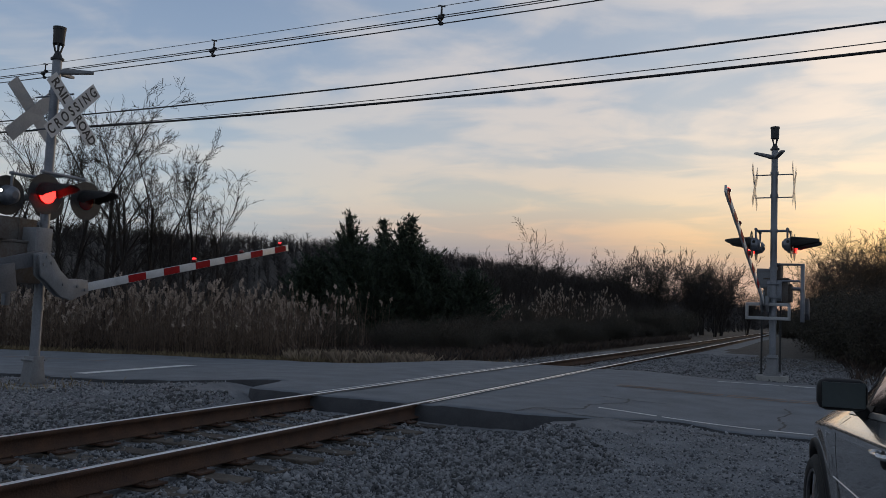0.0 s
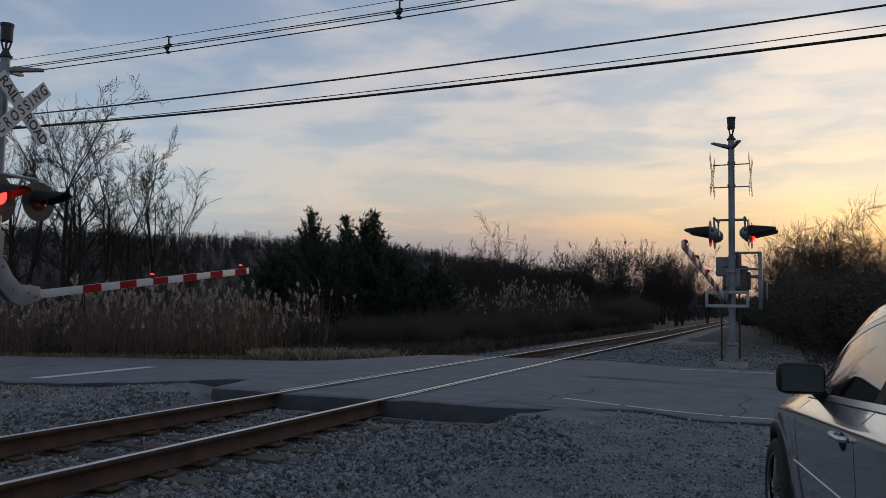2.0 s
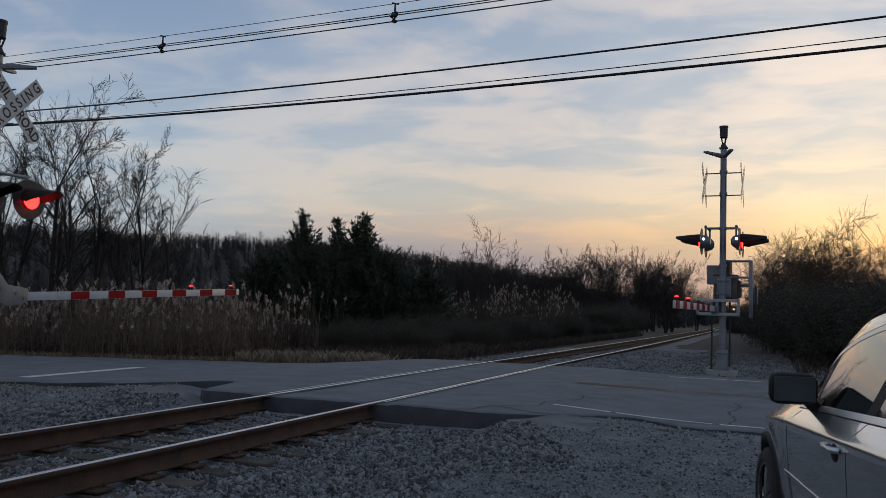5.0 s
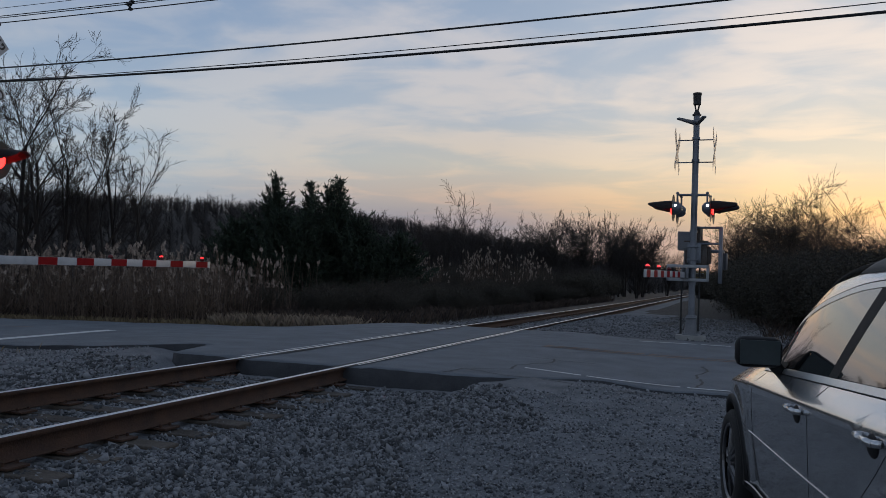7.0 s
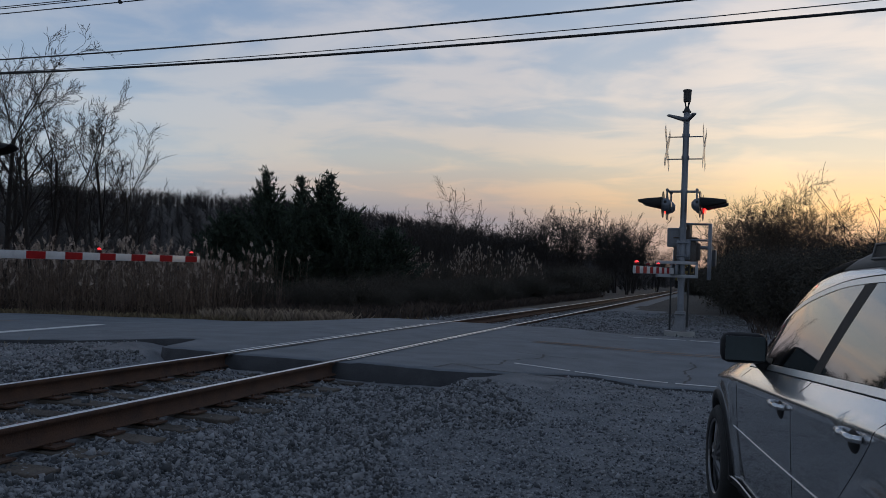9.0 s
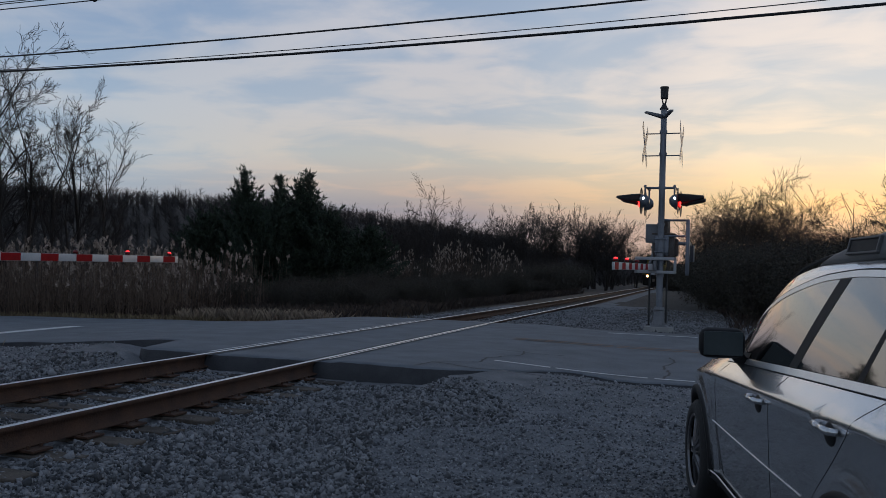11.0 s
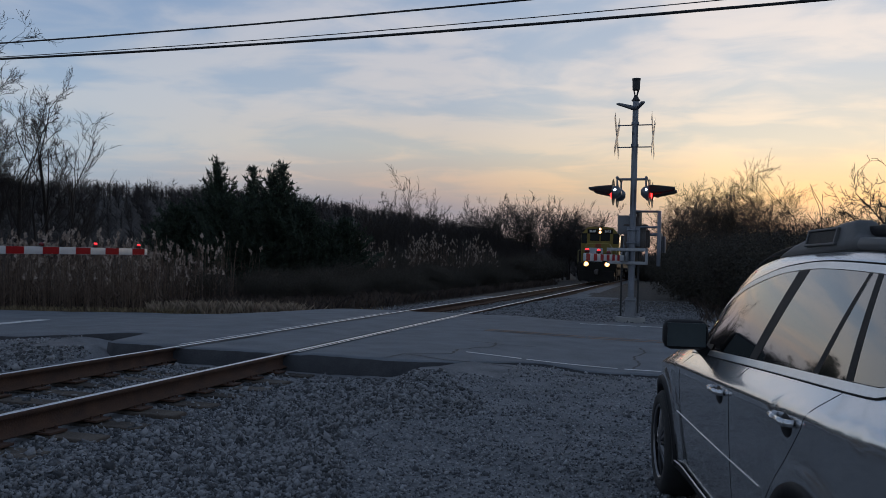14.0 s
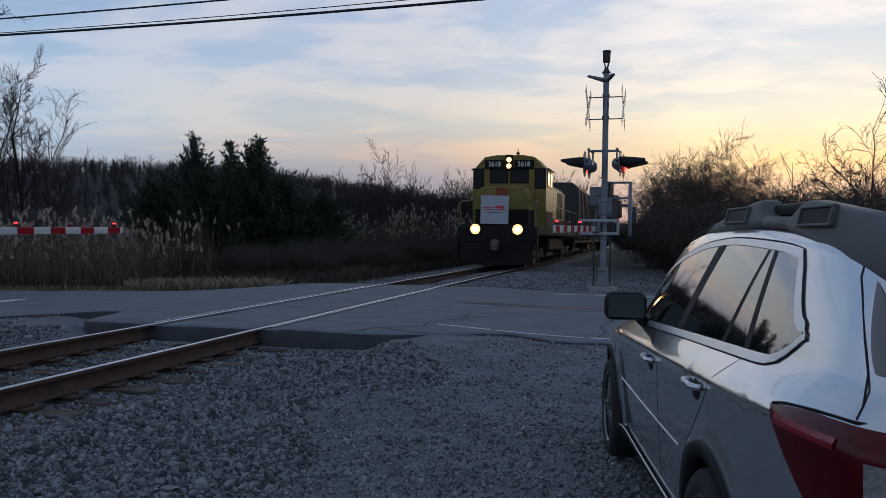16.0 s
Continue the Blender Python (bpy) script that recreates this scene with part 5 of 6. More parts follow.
def patch(bm, y0, y1, zlo, zhi, side, n=14, m=6, off=0.004):
    """A piece of skin over the car's side between two heights; an end may slant: (bottom, top)."""
    a0, a1 = y0 if isinstance(y0, tuple) else (y0, y0)
    b0, b1 = y1 if isinstance(y1, tuple) else (y1, y1)
    rows = []
    for i in range(n + 1):
        t, row = i / n, []
        for j in range(m + 1):
            s = j / m
            y = (a0 + (a1 - a0) * s) * (1 - t) + (b0 + (b1 - b0) * s) * t
            z = zlo(y) + (zhi(y) - zlo(y)) * s
            row.append(bm.verts.new((side * (side_x(y, z) + off), y, z)))
        rows.append(row)
    for a, b in zip(rows, rows[1:]):
        for j in range(m):
            q = (a[j], b[j], b[j + 1], a[j + 1])
            bm.faces.new(q if side > 0 else q[::-1])


def skin_line(pts, side, off):
    return [(side * (side_x(y, z) + off), y, z) for y, z in pts]


def wagon(m):
    car = empty("station_wagon", m, "silver grey station wagon parked on gravel", "car")
    ys = sorted(set(list(np.linspace(0, 0.6, 16)) + list(np.linspace(0.6, 4.4, 78)) + list(np.linspace(4.4, 4.82, 14))))
    S = [car_section(y) for y in ys]
    n = len(S[0])
    bm = bmesh.new()
    for side in (-1, 1):
        V = [[bm.verts.new((side * x, y, z)) for x, z in sec] for y, sec in zip(ys, S)]
        for a, b in zip(V, V[1:]):
            for k in range(n - 1):
                q = (a[k], b[k], b[k + 1], a[k + 1])
                bm.faces.new(q if side > 0 else q[::-1])
        # close the ends
        for row, flip in ((V[0], 1), (V[-1], 0)):
            for k in range(n - 1):
                z = row[k].co.z
                c1, c2 = bm.verts.new((0, row[k].co.y, row[k].co.z)), bm.verts.new((0, row[k].co.y, row[k + 1].co.z))
                q = (row[k], c1, c2, row[k + 1])
                bm.faces.new(q)
    bmesh.ops.remove_doubles(bm, verts=bm.verts[:], dist=0.0005)
    bmesh.ops.recalc_face_normals(bm, faces=bm.faces[:])
    part("body", bm, CAR["paint"], car, "silver grey painted body", smooth="all")
    # underbody and wheel wells
    bm = bmesh.new()
    box(bm, 1.60, 4.4, 0.25, pose(0, 2.4, 0.40), 0.03)
    for a in AXLES:
        box(bm, 1.70, 0.78, 0.55, pose(0, a, 0.46), 0.02)
    part("underbody", bm, CAR["trim"], car)
    # windows: glass and frames
    def low(y):
        return hermite(BELT, y) + 0.022
    for side in (-1, 1):
        def hi(y):
            return hermite(WINDOW_TOP, y)

        def lo(y):
            return low(y) + 0.14 * max(0.0, 1 - (y - 0.60) / 0.30) ** 2
        for y0, y1 in (((2.23, 1.975), (3.14, 3.02)), ((1.41, 1.258), (2.11, 1.845)), ((1.12, 1.19), (1.36, 1.232)), ((0.660, 0.930), (1.065, 1.15)), ((3.18, 3.07), (3.43, 3.37))):
            bm = bmesh.new()
            patch(bm, y0, y1, lo, hi, side, 18, 8, 0.005)
            part("window", bm, CAR["glass"], car, "dark tinted side window", smooth="all")
        # bright line under and around the windows
        for y0, y1, a, b, name in ((0.66, 3.44, lambda y: lo(y) - 0.032, lambda y: lo(y) - 0.003, "bright strip under the windows"), (0.93, 3.30, lambda y: hi(y) + 0.003, lambda y: hi(y) + 0.030, "bright strip over the windows")):
            bm = bmesh.new()
            patch(bm, y0, y1, a, b, side, 40, 1, 0.008)
            part("window_strip", bm, CAR["chrome"], car, name, smooth="all")
        # and round the rear corner, widest in its middle
        ring = []
        for k in range(13):
            t = k / 12
            y = 0.66 + 0.27 * t
            ring.append((y, lo(y) + (hi(y) - lo(y)) * t))
        outer = []
        for k, (y, z) in enumerate(ring):
            p, q = ring[max(k - 1, 0)], ring[min(k + 1, 12)]
            d = Vector((p[1] - q[1], q[0] - p[0])).normalized()
            d = d.lerp(Vector((-0.6, -0.8)), max(0.0, 1 - k / 3)).lerp(Vector((0, 1)), max(0.0, (k - 9) / 3)).normalized()
            w = 0.031 + 0.012 * math.sin(math.pi * k / 12)
            outer.append((y + d.x * w, z + d.y * w))
        ring.insert(0, ring[0])
        outer.insert(0, (ring[0][0], ring[0][1] - 0.032))
        bm = bmesh.new()
        rows = [[bm.verts.new(v) for v in skin_line([r, o], side, 0.008)] for r, o in zip(ring, outer)]
        for p, q in zip(rows, rows[1:]):
            bm.faces.new((p[0], q[0], q[1], p[1]))
        part("window_strip", bm, CAR["chrome"], car, "bright strip behind the rear side window", smooth="all")
        bm = bmesh.new()
        edge = [(y, hi(y) + 0.034) for y in np.linspace(3.34, 0.95, 46)] + outer[::-1] + [(y, lo(y) - 0.036) for y in np.linspace(0.68, 3.44, 46)]
        tube(bm, skin_line(edge, side, 0.003), 0.0022, 5)
        part("window_seal", bm, CAR["trim"], car, "thin black window seal")
        for y0, y1 in (((2.11, 1.845), (2.23, 1.975)), ((1.36, 1.232), (1.41, 1.258)), ((1.065, 1.15), (1.12, 1.19)), ((3.14, 3.02), (3.18, 3.07))):
            bm = bmesh.new()
            patch(bm, y0, y1, lo, hi, side, 1, 8, 0.006)
            part("window_pillar", bm, CAR["trim"], car)
        # door seams
        for line in ([(3.33, 0.96), (3.36, 0.80), (3.33, 0.55), (3.22, 0.36)], [(2.15, 1.03), (2.15, 0.8), (2.15, 0.36)], [(1.09, 1.08), (1.15, 1.02), (1.20, 0.94), (1.38, 0.78), (1.60, 0.61), (1.69, 0.46), (1.71, 0.36)]):
            pts = []
            for a, b in zip(line, line[1:]):
                pts += [(a[0] + (b[0] - a[0]) * k / 5, a[1] + (b[1] - a[1]) * k / 5) for k in range(5)]
            pts.append(line[-1])
            bm = bmesh.new()
            tube(bm, skin_line(pts, side, -0.0005), 0.0020, 4)
            part("door_seam", bm, CAR["trim"], car)
        # handles
        for y in (1.36, 2.33):
            z = 0.935 - 0.044 * (y - 1.36)
            h = new("door_handle")
            h.parent = car
            bm = bmesh.new()
            x = side * (side_x(y, z) - 0.004)
            # flat black bulge in place of the shaded hollow behind the grip
            ball(bm, (x, y - 0.01, z - 0.012), 0.062, 16, 8, (0.20, 1.05, 0.70))
            part("recess_shade", bm, CAR["trim"], h, smooth="all")
            bm = bmesh.new()
            pts = [(side * (side_x(y, z) + o), y + d, z + 0.008) for d, o in ((-0.105, 0.004), (-0.085, 0.030), (0.0, 0.038), (0.075, 0.030), (0.095, 0.004))]
            for a, b in zip(pts, pts[1:]):
                rod(bm, a, b, 0.0135, seg=10)
            for q in pts[1:-1]:
                ball(bm, q, 0.0138, 10, 6)
            part("grip", bm, CAR["paint"], h, smooth="all")
        # lower mouldings
        bm = bmesh.new()
        hose(bm, skin_line([(y, 0.618 - 0.004 * (y - 1.7)) for y in np.linspace(1.70, 3.44, 24)], side, 0.002), 0.003, 6)
        part("door_moulding", bm, CAR["chrome"], car, "thin bright door moulding", smooth="all")
        bm = bmesh.new()
        patch(bm, 1.55, 3.50, lambda y: 0.262, lambda y: 0.305, side, 20, 2, 0.014)
        part("sill_cladding", bm, CAR["trim"], car, "black plastic sill cladding")
        bm = bmesh.new()
        hose(bm, skin_line([(y, 0.308) for y in np.linspace(1.58, 3.48, 20)], side, 0.016), 0.005, 6)
        part("sill_strip", bm, CAR["chrome"], car, "bright sill strip")
        for a in AXLES:
            bm = bmesh.new()
            rows = []
            for k in range(25):
                t = radians(-8 + 196 * k / 24)
                row = []
                for rr, o in ((0.372, -0.02), (0.378, 0.020), (0.425, 0.016), (0.432, 0.0)):
                    y, z = a + rr * math.cos(t), 0.335 + rr * math.sin(t)
                    row.append(bm.verts.new((side * (side_x(y, max(z, sill(y) + 0.002)) + o), y, z)))
                rows.append(row)
            for p, q in zip(rows, rows[1:]):
                for k in range(3):
                    bm.faces.new((p[k], p[k + 1], q[k + 1], q[k]))
            part("arch_trim", bm, CAR["trim"], car, "black wheel arch trim", smooth="all")
        # mirror
        mir = new("door_mirror")
        mir.parent = car
        mir.matrix_basis = pose(side * 0.958, 3.01, 1.105)
        bm = bmesh.new()
        box(bm, 0.245, 0.13, 0.165, None, 0.045)
        for v in bm.verts:
            if v.co.y > 0:
                v.co.x *= 0.82
                v.co.z *= 0.86
        part("housing", bm, CAR["trim"], mir, "dark mirror housing", smooth="all")
        bm = bmesh.new()
        box(bm, 0.205, 0.006, 0.128, pose(0, -0.0645, 0), 0.002)
        part("mirror_glass", bm, CAR["mirror"], mir, "mirror glass coloured with its dark reflection")
        bm = bmesh.new()
        rod(bm, (-side * 0.07, 0.0, -0.05), (-side * 0.155, 0.05, -0.135), 0.034, 0.030, seg=10)
        part("stalk", bm, CAR["trim"], mir, smooth="all")
        bm = bmesh.new()
        patch(bm, 2.98, 3.20, lambda y: hermite(BELT, y) + 0.004, lambda y: hermite(BELT, y) + 0.05, side, 8, 3, 0.009)
        part("mirror_plate", bm, CAR["trim"], mir).matrix_basis = pose(-side * 0.958, -3.01, -1.105)
        # roof rack: two shells with a low rail between them
        rack = new("roof_rack")
        rack.parent = car
        def shell(outline, name, x0=0.535, x1=0.655):
            bm = bmesh.new()
            prism(bm, [(y, float(hermite(ROOF, y)) - 0.065 + h) for y, h in outline], side * x0, side * x1, "x", bevel=0.018)
            for v in bm.verts:
                lift = v.co.z - (hermite(ROOF, v.co.y) - 0.05)
                v.co.x -= side * 0.25 * max(0.0, lift) * (1 if abs(v.co.x) > 0.595 else -0.6)
            part(name, bm, CAR["rack"], rack, smooth=True)
        shell([(0.34, 0.0), (0.44, 0.075), (0.58, 0.105), (1.03, 0.112), (1.08, 0.10), (1.155, 0.052), (1.20, 0.045), (1.20, 0.0)], "rack_foot")
        shell([(1.44, 0.0), (1.44, 0.045), (1.49, 0.055), (1.53, 0.112), (1.66, 0.108), (1.91, 0.080), (2.2, 0.038), (2.42, 0.0)], "rack_foot")
        shell([(1.17, 0.0), (1.17, 0.043), (1.47, 0.047), (1.47, 0.0)], "rack_rail")
        bm = bmesh.new()
        box(bm, 0.05, 0.50, 0.045, pose(side * 0.565, 1.30, 1.617), 0.012)
        part("stowed_crossbar", bm, CAR["trim"], rack, "black crossbar stowed in the rack", smooth=True)
        for y0, y1, z in ((0.76, 1.04, 0.045), (1.66, 1.98, 0.040)):
            bm = bmesh.new()
            y = (y0 + y1) / 2
            x, base = side * (0.658 - 0.25 * z), hermite(ROOF, y) - 0.05 + z
            box(bm, 0.008, y1 - y0, 0.050, pose(x, y, base, 0, -side * 14), 0.002)
            part("rack_panel", bm, CAR["trim"], rack)
            bm = bmesh.new()
            for dz in (-0.030, 0.030):
                box(bm, 0.020, y1 - y0 + 0.02, 0.010, pose(x - side * 0.25 * dz, y, base + dz, 0, -side * 14), 0.003)
            for dy in (-(y1 - y0) / 2, (y1 - y0) / 2):
                box(bm, 0.020, 0.014, 0.062, pose(x, y + dy, base, 0, -side * 14), 0.003)
            part("panel_frame", bm, CAR["rack"], rack)
        # roof gutter
        bm = bmesh.new()
        tube(bm, [(side * (hermite(RAIL_X, y) - 0.045), y, hermite(ROOF, y) - 0.028) for y in np.linspace(0.30, 2.9, 30)], 0.010, 6)
        part("roof_seam", bm, CAR["trim"], car)
        # tail lamp wrapping the corner
        lamp = new("tail_lamp")
        lamp.parent = car
        bm = bmesh.new()
        def under(y):
            return 0.72 + 0.30 * max(0.0, (y - 0.15) / 0.40) ** 1.3
        patch(bm, 0.022, 0.56, under, lambda y: 1.050 - 0.015 * max(0.0, (y - 0.3) / 0.2) ** 2, side, 24, 10, 0.012)
        part("lens", bm, CAR["red"], lamp, "dark red tail lamp lens", smooth="all")
        bm = bmesh.new()
        patch(bm, 0.20, 0.50, lambda y: 0.985, lambda y: 1.015, side, 10, 2, 0.0145)
        part("light_bar", bm, CAR["red_bar"], lamp, "paler red light bar")
        bm = bmesh.new()
        patch(bm, 0.024, 0.12, lambda y: 0.875, lambda y: 0.975, side, 5, 4, 0.0155)
        part("reversing_lens", bm, CAR["clear"], lamp, "clear reversing lamp lens")
        bm = bmesh.new()
        tube(bm, skin_line([(0.03, 1.056), (0.2, 1.056), (0.35, 1.053), (0.50, 1.042), (0.565, 1.03), (0.52, 0.985), (0.45, 0.92), (0.36, 0.845), (0.28, 0.79), (0.20, 0.745)], side, 0.006), 0.0035, 5)
        part("lamp_seal", bm, CAR["trim"], lamp)
        # tailgate seam and rear window edge
        bm = bmesh.new()
        tube(bm, skin_line([(0.52, 1.45), (0.50, 1.40), (0.45, 1.35), (0.36, 1.24), (0.29, 1.16), (0.23, 1.09), (0.21, 1.06)], side, 0.0), 0.0032, 6)
        part("tailgate_seam", bm, CAR["trim"], car)
        bm = bmesh.new()
        patch(bm, (0.10, 0.26), (0.265, 0.42), lambda y: 1.165, lambda y: 1.165 + 0.72 * max(0.02, y - 0.10), side, 8, 6, 0.004)
        part("rear_window_edge", bm, CAR["glass"], car, "dark edge of the rear window", smooth="all")
    # rear window, spoiler, bumper
    bm = bmesh.new()
    rows = []
    for i in range(9):
        t = i / 8
        y = 0.02 + 0.26 * t
        z = hermite(ROOF, y) + 0.012
        half = 0.66 - 0.10 * t
        rows.append([bm.verts.new((half * (j / 8 * 2 - 1), y - 0.03 + 0.03 * (j / 8 * 2 - 1) ** 2, z - 0.02 * (j / 8 * 2 - 1) ** 2 + 0.016)) for j in range(9)])
    for a, b in zip(rows, rows[1:]):
        for j in range(8):
            bm.faces.new((a[j], a[j + 1], b[j + 1], b[j]))
    part("rear_window", bm, CAR["glass"], car, "dark rear window", smooth="all")
    bm = bmesh.new()
    box(bm, 1.50, 0.10, 0.16, pose(0, 0.03, 0.52), 0.04)
    part("rear_bumper", bm, CAR["trim"], car, "black lower rear bumper", smooth=True)
    bm = bmesh.new()
    prism(bm, [(0.18, 1.47), (0.45, 1.57), (0.45, 1.545), (0.20, 1.435)], -0.56, 0.56, "x", bevel=0.008)
    part("roof_spoiler", bm, CAR["paint"], car, smooth=True)
    # windscreen
    bm = bmesh.new()
    rows = []
    for i in range(7):
        y = 2.82 + 0.70 * i / 6
        z = hermite(ROOF, y) + 0.006
        half = hermite(RAIL_X, y) - 0.09
        rows.append([bm.verts.new((half * (j / 8 * 2 - 1), y, z - 0.02 * (j / 8 * 2 - 1) ** 2)) for j in range(9)])
    for a, b in zip(rows, rows[1:]):
        for j in range(8):
            bm.faces.new((a[j], a[j + 1], b[j + 1], b[j]))
    part("windscreen", bm, CAR["glass"], car, "dark windscreen", smooth="all")
    # wheels
    for a in AXLES:
        for side in (-1, 1):
            wheel = new("wheel")
            wheel.parent = car
            wheel.matrix_basis = pose(side * 0.83, a, 0.335)
            bm = bmesh.new()
            prof = [(0.235, -0.10), (0.25, -0.115), (0.30, -0.115), (0.328, -0.09), (0.335, -0.05), (0.335, 0.05), (0.328, 0.09), (0.30, 0.115), (0.25, 0.115), (0.235, 0.10)]
            rows = []
            for k in range(40):
                c, s = math.cos(2 * math.pi * k / 40), math.sin(2 * math.pi * k / 40)
                rows.append([bm.verts.new((side * x, r * c, r * s)) for r, x in prof])
            for k in range(40):
                p, q = rows[k], rows[(k + 1) % 40]
                for j in range(len(prof) - 1):
                    bm.faces.new((p[j], p[j + 1], q[j + 1], q[j]))
            bmesh.ops.recalc_face_normals(bm, faces=bm.faces[:])
            part("tyre", bm, CAR["tyre"], wheel, smooth="all")
            bm = bmesh.new()
            rod(bm, (side * -0.05, 0, 0), (side * 0.04, 0, 0), 0.215, seg=30)
            part("brake_disc", bm, CAR["trim"], wheel)
            bm = bmesh.new()
            for k in range(10):
                t = 2 * math.pi * (k // 2) / 5 + (0.16 if k % 2 else -0.16)
                c, s = math.cos(t), math.sin(t)
                rod(bm, (side * 0.095, 0.05 * c, 0.05 * s), (side * 0.075, 0.235 * c, 0.235 * s), 0.020, 0.014, seg=6)
            rod(bm, (side * 0.05, 0, 0), (side * 0.105, 0, 0), 0.07, 0.06, seg=16)
            for k in range(36):
                t0, t1 = 2 * math.pi * k / 36, 2 * math.pi * (k + 1) / 36
                rod(bm, (side * 0.098, 0.235 * math.cos(t0), 0.235 * math.sin(t0)), (side * 0.098, 0.235 * math.cos(t1), 0.235 * math.sin(t1)), 0.013, seg=5)
            part("rim", bm, CAR["rim"], wheel, "dark spoked alloy rim", smooth=True)
    return car


CAR_POSE = pose(6.829, 1.922, -0.286, 0, 0, 9.4)
wagon(CAR_POSE)


# ---- train ----
TRAIN = dict(
    yellow=surface("faded_yellow_paint", (0.12, 0.086, 0.010), (0.215, 0.155, 0.018), 0.55, 0, 1.2, 25, 0.15),
    black=surface("sooty_black_paint", (0.006, 0.0055, 0.005), (0.020, 0.017, 0.014), 0.75, 0, 1.5, 25, 0.2, spec=0.2),
    rust=surface("rust_patch", (0.13, 0.035, 0.015), (0.26, 0.075, 0.03), 0.85, 0, 3, 30, 0.3),
    glass=surface("cab_glass", (0.006, 0.007, 0.008), (0.010, 0.011, 0.012), 0.35, 0, 2, 20, 0.0, 0.02, spec=0.2),
    steel=surface("worn_wheel_steel", (0.06, 0.05, 0.045), (0.16, 0.14, 0.13), 0.5, 0.7, 3, 30, 0.2),
    sheet=surface("white_banner_cloth", (0.33, 0.35, 0.38), (0.44, 0.455, 0.48), 0.8, 0, 2, 30, 0.2),
    banner_red=surface("banner_red_print", (0.45, 0.03, 0.05), (0.58, 0.06, 0.08), 0.8, 0, 4, 30, 0.1),
    banner_blue=surface("banner_blue_print", (0.05, 0.06, 0.22), (0.09, 0.10, 0.30), 0.8, 0, 4, 30, 0.1),
    digits=glow("lit_number_digits", (0.9, 0.95, 1.0), 0.05, (0.35, 0.35, 0.35)),
    beam=glow("headlamp_beam_glass", (1.0, 0.62, 0.26), 22, (0.8, 0.8, 0.8)),
    beam_top=glow("upper_headlamp_glass", (1.0, 0.62, 0.26), 16, (0.8, 0.8, 0.8)),
    # orange emission on the discs round the bulbs imitates the lamps' halo
    halo_reflector=glow("lamp_halo_glow", (1.0, 0.42, 0.10), 2.4, (0.8, 0.7, 0.5)),
    hopper=surface("dark_freight_paint", (0.020, 0.019, 0.018), (0.055, 0.05, 0.046), 0.7, 0, 0.8, 20, 0.2),
    white=surface("grimy_yellow_rail_paint", (0.09, 0.075, 0.03), (0.17, 0.14, 0.06), 0.7, 0, 1.5, 20, 0.1),
)


def wheelset(parent, y, r=0.48):
    ws = new("wheelset")
    ws.parent = parent
    ws.matrix_basis = pose(0, y, r)
    bm = bmesh.new()
    for s in (-0.7535, 0.7535):
        wb = bmesh.new()
        rod(wb, (s - 0.06, 0, 0), (s + 0.06, 0, 0), r, seg=28)
        part("wheel", wb, TRAIN["steel"], ws)
    rod(bm, (-0.95, 0, 0), (0.95, 0, 0), 0.085, seg=12)
    part("axle", bm, TRAIN["steel"], ws)


def bogie(parent, y, wheels=2, gap=2.75):
    for k in range(wheels):
        wheelset(parent, y + (k - (wheels - 1) / 2) * gap)
    for s in (-1, 1):
        bm = bmesh.new()
        l = gap * (wheels - 1) + 1.2
        prism(bm, [(y - l / 2, 0.42), (y - l / 2 + 0.3, 0.70), (y - 0.6, 0.78), (y - 0.3, 0.50), (y + 0.3, 0.50), (y + 0.6, 0.78), (y + l / 2 - 0.3, 0.70), (y + l / 2, 0.42), (y + l / 2 - 0.5, 0.34), (y - l / 2 + 0.5, 0.34)], s * 1.05 - 0.08, s * 1.05 + 0.08, "x", bevel=0.02)
        part("bogie_frame", bm, TRAIN["black"], parent)


